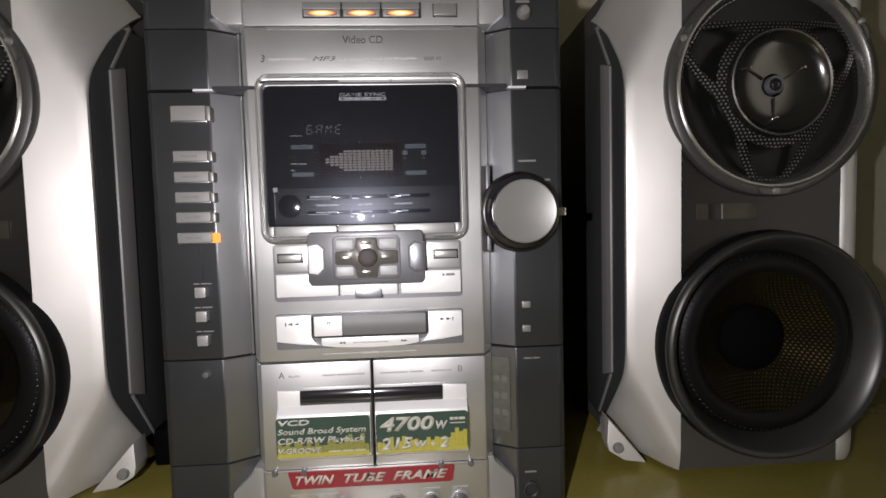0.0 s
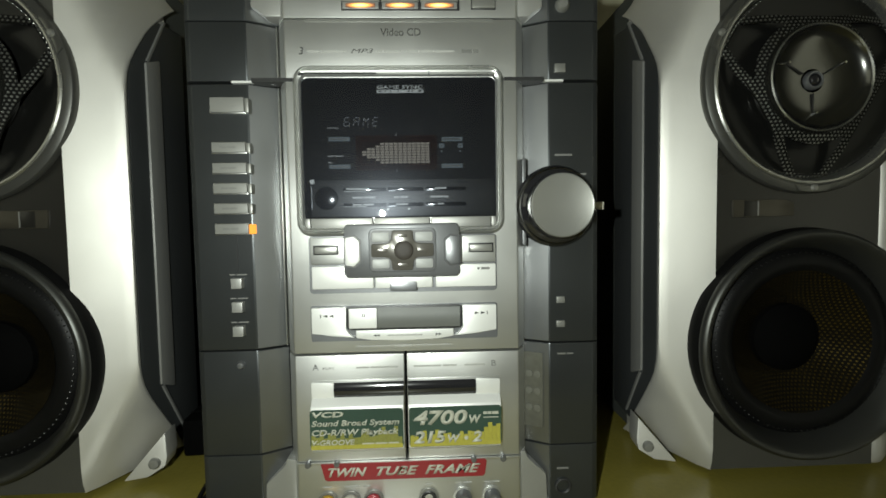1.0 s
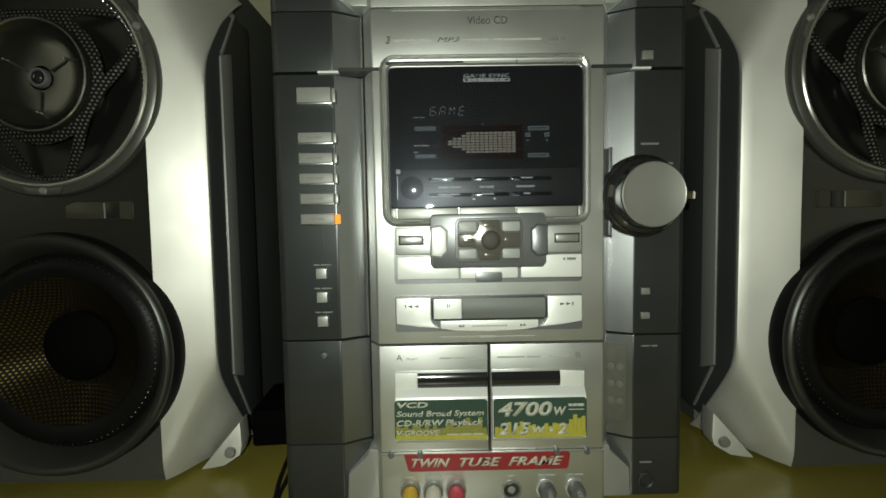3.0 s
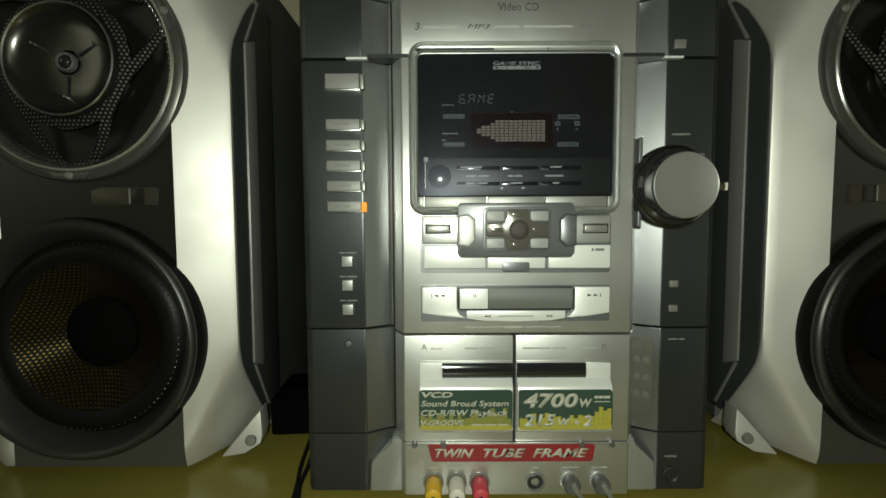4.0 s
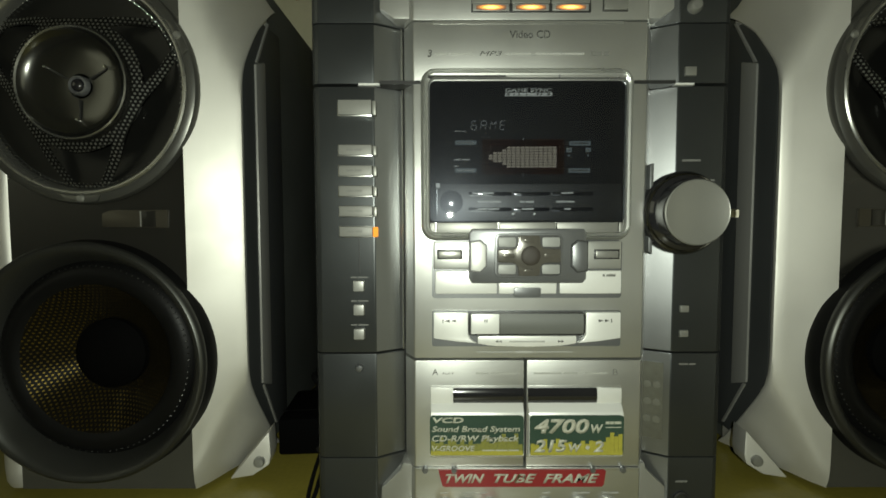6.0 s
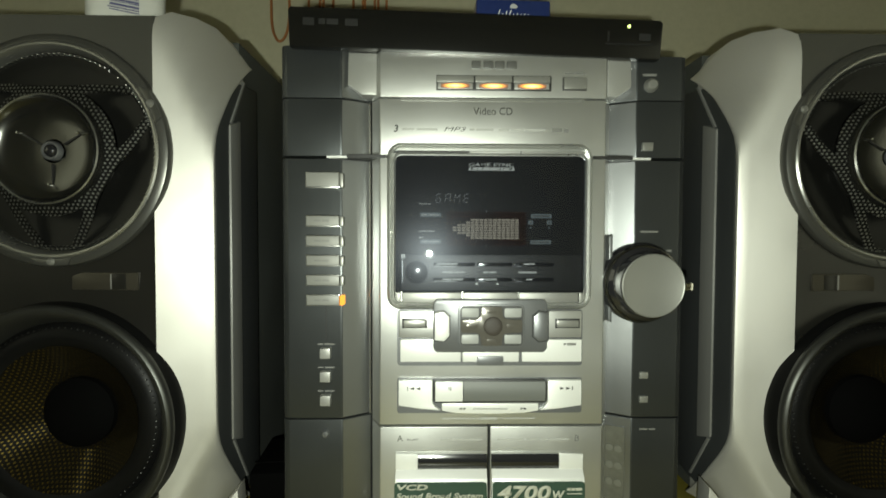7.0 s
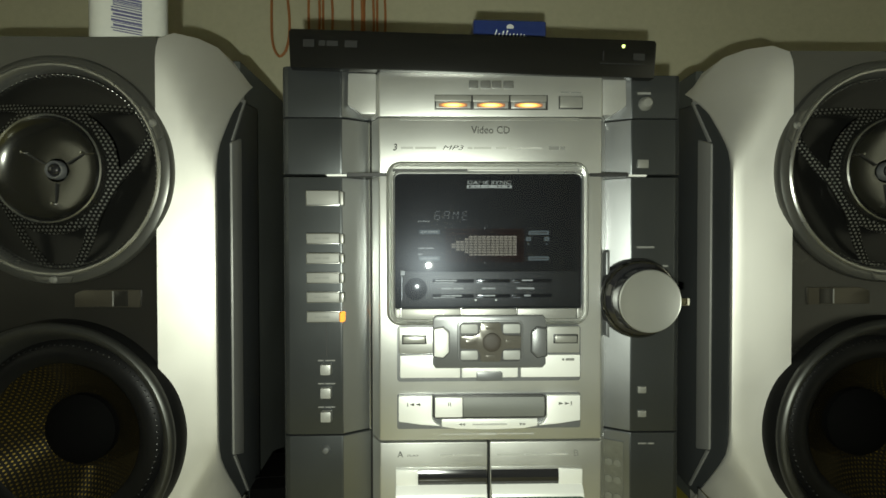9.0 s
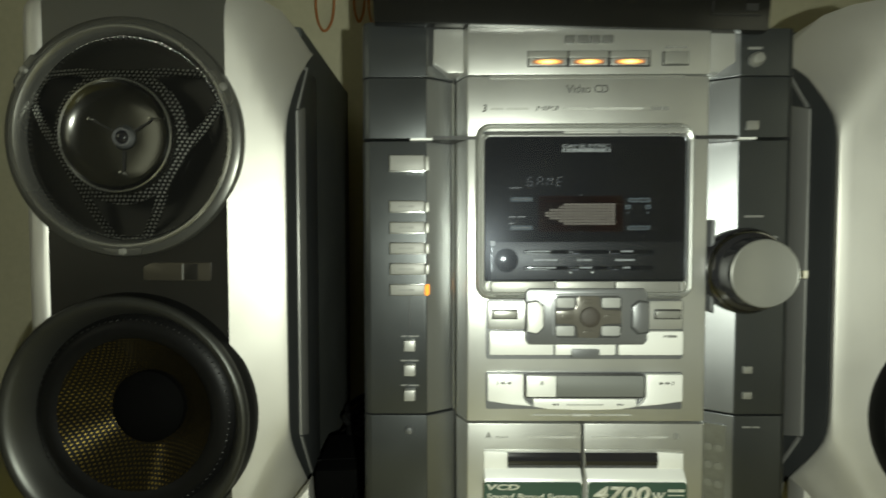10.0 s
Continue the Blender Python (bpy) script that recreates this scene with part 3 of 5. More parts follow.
# lower key band of the window
part("key_band", box(-0.0610, 0.0630, -0.0018, -0.0008, 0.2312, 0.2556, 0.0002), BLACK, screen)
part("remote_sensor", lathe([(0, -0.0028), (0.005, -0.0026), (0.0076, -0.0021), (0.0084, -0.0012)], -0.0508, 0.2436, 40), GLOSS, screen, "round dark sensor window")
part("sensor_mark", box(-0.0612, -0.0584, -0.0024, -0.0016, 0.2532, 0.2562), PRINT_GREY, screen)
part("sensor_line", box(-0.0606, -0.0602, -0.0024, -0.0016, 0.2360, 0.2520), BEZEL, screen)
for z0 in (0.2478, 0.2374):
    for x0, x1 in ((-0.0392, -0.0104), (-0.0090, 0.0150), (0.0164, 0.0440)):
        k = part("touch_key", box(x0, x1, -0.0030, -0.0016, z0, z0 + 0.0026, 0.0005), GLOSS, screen)
        # highlight along the key's lower edge, painted paler and longer on the left keys
        part("key_highlight", box(x0 + 0.0004, x0 + (x1 - x0) * (0.55 if x0 < -0.02 else 0.2), -0.0032, -0.0028, z0, z0 + 0.0005), PRINT_GREY if x0 < -0.02 else BEZEL, k)
dashes("print", [(-0.0370, -0.0225), (0.0228, 0.0305)], 0.2490, 0.0010, -0.0033, PRINT_GREY, screen)
dashes("print", [(-0.0330, -0.0258), (-0.0250, -0.0176), (-0.0050, -0.0016), (-0.0008, 0.0046), (0.0196, 0.0320)], 0.2432, 0.0012, -0.0021, PRINT_GREY, screen)
dashes("print", [(-0.0330, -0.0268), (-0.0260, -0.0188), (-0.0036, 0.0044), (0.0246, 0.0290)], 0.2384, 0.0011, -0.0033, PRINT_GREY, screen)
dashes("print", [(-0.0100, -0.0084), (0.0042, 0.0058)], 0.2352, 0.0010, -0.0021, WHITE, screen)
# silver sill below the window
for x0, x1 in ((-0.0650, -0.0614), (-0.0608, -0.0196), (-0.0188, 0.0190), (0.0198, 0.0606), (0.0612, 0.0646)):
    upart("sill_key", box(x0, x1, -0.0042, 0.0, 0.2228, 0.2300, 0.0007), SILL)
udash("print", [(-0.0575, -0.0500), (-0.0490, -0.0425), (0.0450, 0.0530), (0.0540, 0.0600)], 0.2215, 0.0014, -0.0045, PRINT_FAINT)

# ---- control keys ----
upart("key_recess", prism(rrect(-0.0640, 0.0650, 0.1785, 0.2178, 0.0025), -0.0004, 0.002, "y"), BEZEL)
for x0, x1 in ((-0.0628, -0.0200), (0.0212, 0.0638)):
    upart("shelf_key", box(x0, x1, -0.0026, 0.0, 0.1985, 0.2172, 0.0012), SILVER)
    upart("long_key", box(x0 + 0.001, x1, -0.0036, 0.0, 0.1818, 0.1975, 0.0010), KEY)
upart("long_key", box(-0.0190, 0.0202, -0.0036, 0.0, 0.1818, 0.1930, 0.0010), KEY)
upart("catch", prism(rrect(-0.0088, 0.0092, 0.1800, 0.1862, 0.0012), -0.0056, 0.0, "y", 0.0005), BEZEL)
for x0 in (-0.0605, 0.0452):
    slot_ob = upart("slot_key", box(x0, x0 + 0.0172, -0.0030, 0.0, 0.2052, 0.2118, 0.0003), BLACK)
    part("key_cap", box(x0 + 0.001, x0 + 0.0162, -0.0040, -0.002, 0.2060, 0.2108, 0.0007), KEY_DARK, slot_ob)
udash("print", [(0.0510, 0.0525), (0.0535, 0.0595)], 0.1935, 0.0016, -0.0039, PRINT_FAINT)
PX, PZ = 0.0003, 0.2080
chamfered = [(-0.0392, 0.1925), (-0.0370, 0.1895), (0.0365, 0.1895), (0.0388, 0.1925), (0.0388, 0.2228), (0.0368, 0.2258), (-0.0372, 0.2258), (-0.0392, 0.2228)]
pad = upart("control_pad", prism(chamfered, -0.0080, 0.0, "y", 0.0012), BEZEL, None, "gunmetal surround of the navigation pad")
for s in (-1, 1):
    c = PX + s * 0.0332
    pts = [(c + s * 0.0052, 0.2168), (c - s * 0.0010, 0.2178), (c - s * 0.0048, 0.2144), (c - s * 0.0048, 0.2012), (c - s * 0.0010, 0.1974), (c + s * 0.0052, 0.1984)]
    part("key_well", prism([(c + (x - c) * 1.16, PZ + (z - PZ) * 1.09) for x, z in pts], -0.0083, -0.006, "y"), BLACK, pad)
    part("side_key", prism(pts, -0.0098, -0.004, "y", 0.0009), KEY if s < 0 else BEZEL, pad)
part("well_rim", prism(rrect(PX - 0.0226, PX + 0.0226, 0.1932, 0.2228, 0.0040), -0.0088, -0.004, "y", 0.0007), BEZEL, pad)
part("key_well", prism(rrect(PX - 0.0212, PX + 0.0212, 0.1945, 0.2215, 0.0032), -0.0090, -0.004, "y"), BLACK, pad)
for sx in (-1, 1):
    for sz in (-1, 1):
        cx, cz = PX + sx * 0.0145, PZ + sz * 0.0090
        part("corner_key", prism(rrect(cx - 0.0058, cx + 0.0058, cz - 0.0031, cz + 0.0031, 0.0012), -0.0096, -0.006, "y", 0.0003), CORNER, pad)
plus = []
for sx, sz in ((1, 1), (-1, 1), (-1, -1), (1, -1)):
    arm = [(0.0208, 0.0034), (0.0200, 0.0044), (0.0110, 0.0046), (0.0086, 0.0054), (0.0074, 0.0076), (0.0070, 0.0124), (0.0060, 0.0134)]
    if sx * sz < 0:
        arm = arm[::-1]
    plus += [(PX + sx * x, PZ + sz * z) for x, z in arm]
part("cross_key", prism(plus, -0.0104, -0.006, "y", 0.0010), CROSS, pad, "glossy bronze grey cross key")
for dx, dz, w, h in ((-0.0135, 0, 0.0036, 0.0015), (0.0135, 0, 0.0036, 0.0015), (0, 0.0100, 0.0034, 0.0013), (0, -0.0100, 0.0034, 0.0013)):
    part("arrow_mark", prism(rrect(PX + dx - w, PX + dx + w, PZ + dz - h, PZ + dz + h, 0.0011), -0.0110, -0.010, "y", 0.0005), CROSS, pad)
part("joystick", lathe([(0, -0.0126), (0.0030, -0.0125), (0.0052, -0.0122), (0.0062, -0.0117), (0.0064, -0.0110), (0.0060, -0.0098)], PX + 0.0008, PZ, 40), STICK, pad, "round dark brown joystick cap")

# transport keys
upart("transport_recess", prism(rrect(-0.0640, 0.0650, 0.1452, 0.1700, 0.0016), -0.0004, 0.002, "y"), BEZEL)
for s in (-1, 1):
    x = lambda v: 0.0005 + s * v
    pts = [(x(0.0634), 0.1690), (x(0.0400), 0.1690), (x(0.0400), 0.1540), (x(0.0380), 0.1505), (x(0.0340), 0.1480), (x(0.0480), 0.1492), (x(0.0634), 0.1515)]
    k = upart("skip_key", prism(pts, -0.0036, 0.0, "y", 0.0007), KEY)
    bm = None
    for j in range(2):
        a = x(0.0545 - 0.0042 * j) - s * 0.002
        bm = prism([(a, 0.1645), (a, 0.1625), (a + s * 0.0032, 0.1635)], -0.0039, -0.0034, "y", 0, bm)
    bm = box(*sorted((x(0.0567), x(0.0573))), -0.0039, -0.0034, 0.1622, 0.1648, 0, bm)
    part("skip_mark", bm, PRINT, k, "", False)
pts = [(-0.0330, 0.1530), (-0.0330, 0.1478), (-0.0230, 0.1462), (0.0005, 0.1455), (0.0240, 0.1462), (0.0340, 0.1478), (0.0340, 0.1530)]
k = upart("search_key", prism(pts, -0.0036, 0.0, "y", 0.0007), KEY)
part("search_slot", box(-0.0115, 0.0125, -0.0040, -0.0034, 0.1488, 0.1498), PRINT_GREY, k)
for s, c in ((-1, -0.0200), (1, 0.0225)):
    for j in range(2):
        a = c + j * 0.0022
        part("search_mark", prism([(a - s * 0.001, 0.1502), (a - s * 0.001, 0.1486), (a + s * 0.0011, 0.1494)], -0.0040, -0.0034, "y", 0), PRINT, k, "", False)
well = upart("pause_well", prism(rrect(-0.0392, 0.0402, 0.1532, 0.1692, 0.0028), -0.0030, 0.001, "y", 0.0006), BLACK)
part("pause_key", box(-0.0376, -0.0184, -0.0044, -0.002, 0.1545, 0.1682, 0.0007), KEY, well)
dashes("pause_mark", [(-0.0285, -0.0279), (-0.0272, -0.0266)], 0.1625, 0.0026, -0.0047, PRINT, well)
part("cd_key", loft([[(x0, -0.0034 - 0.0012 * math.sin(math.pi * i / 8), 0.1545 + 0.0137 * i / 8) for i in range(9)] for x0 in (-0.0180, 0.0386)], False), PLAY, well, "dark glossy play key")
udash("print", [(-0.0330, -0.0085), (0.0075, 0.0320)], 0.1408, 0.0006, -0.0003, PRINT_GREY)
udash("print", [(-0.0070, 0.0060)], 0.1404, 0.0013, -0.0003, PRINT_GREY)

# ---- cassette decks ----
for s in (-1, 1):
    x0, x1 = (PL, -0.0008) if s < 0 else (0.0012, PR)
    prof = [(x0, 0.017), (x0, 0.0), (x1, 0.0), (x1, 0.017)]
    if s < 0:
        prof = [(x0 - 0.007, 0.017), (x0 - 0.0063, 0.012), (x0, 0.0005), (x0 + 0.0008, 0), (x1, 0), (x1, 0.017)]
    else:
        prof = [(x0, 0.017), (x0, 0), (x1 - 0.0008, 0), (x1, 0.0005), (x1 + 0.0063, 0.012), (x1 + 0.007, 0.017)]
    door = upart("cassette_door", prism(prof, 0.0602, 0.1352, "z", 0.0005), SILVER, None, "silver cassette door")
    a, b = (-0.0650, -0.0014) if s < 0 else (0.0018, 0.0662)
    part("door_well", box(a, b, -0.0005, 0.002, 0.1055, 0.1178, 0.0003), SILVER, door)
    ramp = [(-0.0008, 0.1062), (-0.0056, 0.1008), (-0.0062, 0.0992), (-0.0062, 0.0710), (-0.0008, 0.0670), (0.002, 0.0670), (0.002, 0.1062)]
    bm = bmesh.new()
    lo = [bm.verts.new((a, y, z)) for y, z in ramp]
    hi = [bm.verts.new((b, y, z)) for y, z in ramp]
    bm.faces.new(lo)
    bm.faces.new(hi[::-1])
    for i in range(len(ramp)):
        j = (i + 1) % len(ramp)
        bm.faces.new([lo[i], hi[i], hi[j], lo[j]])
    part("door_bulge", soften(bm, 0.0006), KEY, door)
    a2, b2 = (-0.0495, -0.0012) if s < 0 else (0.0016, 0.0492)
    part("slot_window", loft([[(xx, -0.0010 - 0.0016 * math.sin(math.pi * i / 8), 0.1058 + 0.0104 * i / 8) for i in range(9)] for xx in (a2, b2)], False), GLOSS, door, "glossy black slot window")
    cheek0, cheek1 = (-0.0650, -0.0497) if s < 0 else (0.0494, 0.0662)
    part("well_cheek", prism([(cheek0, 0.1168), (cheek1, 0.1160), (cheek1, 0.1056), (cheek0, 0.1056)], -0.0016, 0.0, "y", 0.0004), KEY, door)
ulet("print", "A", -0.0640, -0.0600, 0.1252, 0.0042, -0.0003, PRINT)
ulet("print", "B", 0.0605, 0.0638, 0.1250, 0.0042, -0.0003, PRINT_FAINT)
ulet("print", "PLAY", -0.0570, -0.0490, 0.1255, 0.0014, -0.0003, PRINT_FAINT)
udash("print", [(-0.0340, -0.0250), (-0.0240, -0.0050), (0.0060, 0.0250), (0.0265, 0.0360), (0.0415, 0.0560)], 0.1256, 0.0012, -0.0003, PRINT_GREY)

# promotional stickers on the decks
L1 = []
for s in (-1, 1):
    a, b = (-0.0655, -0.0018) if s < 0 else (0.0022, 0.0662)
    st = upart("sticker", prism(rrect(a, b, 0.0715, 0.0993, 0.0025), -0.0067, -0.0061, "y"), GREEN, None, "green and yellow sticker with white lettering", False)
    L1.append(st)
    bm = None
    r2 = random.Random(8 + s)
    n = 22
    for i in range(n):
        xa = a + 0.0008 + (b - a - 0.0016) * i / n
        t = 0.0720 + (0.007 if s < 0 else 0.004) + r2.random() * 0.008 + (0.004 if s > 0 and i > 14 else 0)
        part("printed_bar", box(xa, xa + (b - a - 0.0016) / n * 0.96, -0.0069, -0.0066, 0.0719, t), OLIVE if s < 0 else YELLOW, st, "", False)
    part("yellow_edge", box(a + 0.0006, b - 0.0006, -0.0070, -0.0066, 0.0718, 0.0747), YELLOW, st, "", False)
SYK = -0.0075
lettering("lettering", "VCD", -0.0638, -0.0425, 0.0946, 0.0036, SYK, INK, L1[0], 0.15, 0.035)
lettering("lettering", "Sound Broad System", -0.0642, -0.0045, 0.0884, 0.0038, SYK, INK, L1[0], 0.2, 0.025)
lettering("lettering", "CD-R/RW Playback", -0.0642, -0.0050, 0.0818, 0.0040, SYK, INK, L1[0], 0.2, 0.025)
lettering("lettering", "V-GROOVE", -0.0642, -0.0350, 0.0750, 0.0036, SYK, INK, L1[0], 0.2, 0.025)
dashes("lettering", [(-0.030, -0.022), (-0.021, -0.013), (-0.012, -0.005)], 0.0750, 0.0009, SYK, INK, L1[0])
lettering("lettering", "4700", 0.0052, 0.0425, 0.0876, 0.0092, SYK, INK, L1[1], 0.18, 0.035)
lettering("lettering", "W", 0.0435, 0.0520, 0.0876, 0.0056, SYK, INK, L1[1], 0.18, 0.035)
lettering("lettering", "215", 0.0052, 0.0275, 0.0745, 0.0080, SYK, INK, L1[1], 0.18, 0.035)
lettering("lettering", "W", 0.0285, 0.0375, 0.0745, 0.0054, SYK, INK, L1[1], 0.18, 0.035)
part("star", prism([(0.0415 + 0.0016 * math.cos(a), 0.0772 + 0.0016 * math.sin(a)) for a in (0.5, 1.8, 3.0, 4.3, 5.5)], SYK, SYK + 0.0003, "y"), INK, L1[1], "", False)
lettering("lettering", "2", 0.0455, 0.0525, 0.0745, 0.0070, SYK, INK, L1[1], 0.18, 0.035)
dashes("lettering", [(0.0535, 0.0560), (0.0565, 0.0590), (0.0595, 0.0640)], 0.0935, 0.0018, SYK, INK, L1[1])
dashes("lettering", [(0.0535, 0.0640)], 0.0910, 0.0006, SYK, INK, L1[1])

# ---- jack panel ----
jacks = upart("jack_panel", front(PL, PR, 0.0220, 0.0592, -0.0006), SILVER)
upart("panel_lip", box(PL + 0.001, PR - 0.001, -0.0016, 0.001, 0.0580, 0.0598, 0.0004), SILVER)
for x in (-0.0690, -0.0490, 0.0470, 0.0680):
    upart("peg", lathe([(0, -0.0034), (0.0018, -0.0032), (0.0022, -0.002), (0.0022, 0.0)], x, 0.0586, 16), BEZEL)
tag = upart("sticker", prism([(-0.0600, 0.0592), (0.0546, 0.0592), (0.0560, 0.0580), (0.0547, 0.0484), (0.0532, 0.0470), (-0.0555, 0.0470), (-0.0572, 0.0480)], -0.0026, -0.0018, "y"), RED, None, "red sticker with white lettering", False)
lettering("lettering", "TWIN", -0.0550, -0.0280, 0.0502, 0.0060, -0.0029, INK, tag, 0.35, 0.03)
lettering("lettering", "TUBE", -0.0215, 0.0080, 0.0502, 0.0060, -0.0029, INK, tag, 0.35, 0.03)
lettering("lettering", "FRAME", 0.0125, 0.0515, 0.0502, 0.0060, -0.0029, INK, tag, 0.35, 0.03)
for x in (-0.0560, -0.0400, -0.0240, 0.0150, 0.0395, 0.0600):
    upart("socket_ring", lathe([(0.0070, -0.0004), (0.0072, -0.0018), (0.0060, -0.0020), (0.0054, -0.0008), (0.0054, 0.004), (0, 0.004)], x, 0.0315, 32), KEY_DARK if x < 0.02 else SILVER)
upart("socket_core", lathe([(0.0052, -0.0012), (0.0044, -0.0016), (0.0028, -0.0014), (0.0026, 0.002), (0, 0.002)], 0.0150, 0.0315, 28), BLACK)
udash("print", [(-0.059, -0.053), (-0.044, -0.034), (-0.031, -0.026), (0.0125, 0.0175), (0.034, 0.038), (0.039, 0.0455), (0.0545, 0.0585), (0.0595, 0.0655)], 0.0412, 0.0009, -0.0009, PRINT_GREY)
for x in (0.0395, 0.0600):
    k = upart("level_knob", lathe([(0, -0.0090), (0.0050, -0.0088), (0.0058, -0.0075), (0.0060, 0.0)], x, 0.0315, 32), BEZEL)
    part("pointer", prism([(x - 0.0014, 0.0325), (x + 0.0016, 0.0345), (x + 0.0066, 0.0262), (x + 0.0040, 0.0240)], -0.0112, -0.0085, "y", 0.0006), FACE, k)

# ---- left column keys ----
for i, (z1, h) in enumerate(((0.3120, 0.0098), (0.2822, 0.0068), (0.2684, 0.0068), (0.2548, 0.0068), (0.2412, 0.0068), (0.2274, 0.0068))):
    k = upart("function_key", box(-0.1266, -0.1042, 0.0, 0.0075, z1 - h, z1, 0.0006), FUNC, None, "grey function key")
    part("key_rim", box(-0.1273, -0.1042, 0.0016, 0.0078, z1 - h - 0.0007, z1 + 0.0004, 0.0004), BRIGHT, k, "bright bevelled edge")
    cap = box(-0.1039, -0.1012, 0.0004, 0.0085, z1 - h - 0.0003, z1 - 0.0004, 0.0008)
    part("key_end", cap, ORANGE if i == 5 else FACE, k, "lit orange end of the key" if i == 5 else "")
    if i:
        dashes("print", [(-0.1212, -0.1165), (-0.1158, -0.1110)], z1 - h * 0.60, 0.0014, -0.0003, PRINT_FAINT, k)
upart("groove", box(-0.1147, -0.1140, 0.0052, 0.0070, 0.1945, 0.2190), BLACK)
for z in (0.1865, 0.1700, 0.1532):
    upart("small_key", box(-0.1180, -0.1108, 0.0010, 0.0075, z - 0.0036, z + 0.0036, 0.0006), STRIP, None, "small square silver key")
    udash("print", [(-0.1205, -0.1165), (-0.1155, -0.1085)], z + 0.0052, 0.0009, 0.0057, PRINT_FAINT)
upart("indicator_lens", lathe([(0, 0.0030), (0.0020, 0.0034), (0.0030, 0.0050), (0.0032, 0.0065)], -0.1150, 0.1285, 24), BEZEL)

# ---- right column ----
for z, w in ((0.3318, 0.0038), (0.1698, 0.0030), (0.1525, 0.0030)):
    upart("small_key", box(0.1112 - w, 0.1112 + w, 0.0042, 0.0075, z - w * 0.8, z + w * 0.8, 0.0006), FACE, None, "small square silver key")
upart("power_button", lathe([(0, 0.0010), (0.003, 0.0012), (0.0045, 0.0030), (0.0050, 0.0065)], 0.1130, 0.3745, 28), FACE, None, "round silver push button")
udash("print", [(0.1075, 0.1170)], 0.3812, 0.0016, 0.0057, PRINT_FAINT)
udash("print", [(0.1075, 0.1200)], 0.2715, 0.0014, 0.0057, PRINT_FAINT)
udash("print", [(0.1260, 0.1300)], 0.2580, 0.0014, 0.0057, PRINT_FAINT)
udash("print", [(0.1090, 0.1150), (0.1160, 0.1205)], 0.1300, 0.0012, 0.0057, PRINT_FAINT)
udash("print", [(0.1085, 0.1170)], 0.0452, 0.0014, 0.0057, PRINT_FAINT)
upart("phones_socket", lathe([(0.0062, 0.0062), (0.0062, 0.0046), (0.0050, 0.0042), (0.0040, 0.0052), (0.0040, 0.012), (0, 0.012)], 0.1130, 0.0325, 28), BLACK)
# volume knob
KX, KZ = 0.1068, 0.2362
knob = upart("volume_knob", lathe([(0.0276, 0.0090), (0.0283, 0.0060), (0.0283, 0.0010), (0.0276, -0.0004), (0.0268, -0.0008)], KX, KZ, 72), GLOSS, None, "large glossy volume knob with a turned metal face")
part("chrome_ring", lathe([(0.0270, -0.0004), (0.0272, -0.0014), (0.0262, -0.0028), (0.0250, -0.0030)], KX, KZ, 72), DARK_CHROME, knob)
part("knob_body", lathe([(0.0254, -0.0024), (0.0252, -0.0040), (0.0238, -0.0052), (0.0226, -0.0060), (0.0222, -0.0075), (0.0220, -0.0140), (0.0217, -0.0156), (0.0208, -0.0164)], KX, KZ, 72), GLOSS, knob)
part("knob_face", lathe([(0.0213, -0.0158), (0.0211, -0.0167), (0.0205, -0.0171), (0.0200, -0.0168), (0, -0.0167)], KX, KZ, 72), KNOB_FACE, knob, "fine turned metal face")
part("pointer", box(KX + 0.0200, KX + 0.0274, -0.0160, -0.0100, KZ - 0.0036, KZ + 0.0020, 0.0010), CHROME, knob, "chrome pointer")
part("pointer_collar", box(KX + 0.0195, KX + 0.0226, -0.0158, -0.0070, KZ - 0.0048, KZ + 0.0032, 0.0012), GLOSS, knob)
upart("scale_arc", prism([(0.0835, 0.2100), (0.0862, 0.2080), (0.0862, 0.2700), (0.0835, 0.2690)], 0.0010, 0.0130, "y", 0.0008), BEZEL)
# worn sticker on the right inner column
st = upart("sticker", box(0.0860, 0.1000, 0.0058, 0.0064, 0.0760, 0.1310), STICKER_CLEAR, None, "old faded sticker", False)
st.matrix_basis = Matrix.Translation((0.093, 0.0111, 0)) @ Matrix.Rotation(radians(-28.5), 4, "Z") @ Matrix.Translation((-0.093, -0.0068, 0))
for i in range(3):
    for j in range(2):
        part("spot", lathe([(0, 0.0052), (0.0026, 0.0053), (0.0029, 0.0060)], 0.0900 + j * 0.0060, 0.0900 + i * 0.0125, 18), SPOT, st)

# ---- plugs in the sockets ----
for x, mat, word in ((-0.0560, PLUG_Y, "yellow"), (-0.0400, PLUG_W, "white"), (-0.0240, PLUG_R, "red")):
    p = thing("audio_plug", "%s plastic audio plug pushed into a front socket" % word, "plug", (x, -0.001, 0.0315), "plugs in the front sockets")
    sleeve = part("sleeve", lathe([(0, -0.0165), (0.0034, -0.0162), (0.0052, -0.0150), (0.0058, -0.0120), (0.0057, -0.003), (0.0050, 0.0)], 0, 0, 28), mat, p)
    part("cable", tube([(0, -0.0150, 0), (0, -0.022, -0.002), (0.001, -0.027, -0.0075), (0.003, -0.030, -0.0115), (0.012, -0.036, -0.0118), (0.03, -0.05, -0.0118)], 0.0016), CABLE, p)
    p.rotation_euler = (radians(6), 0, 0)


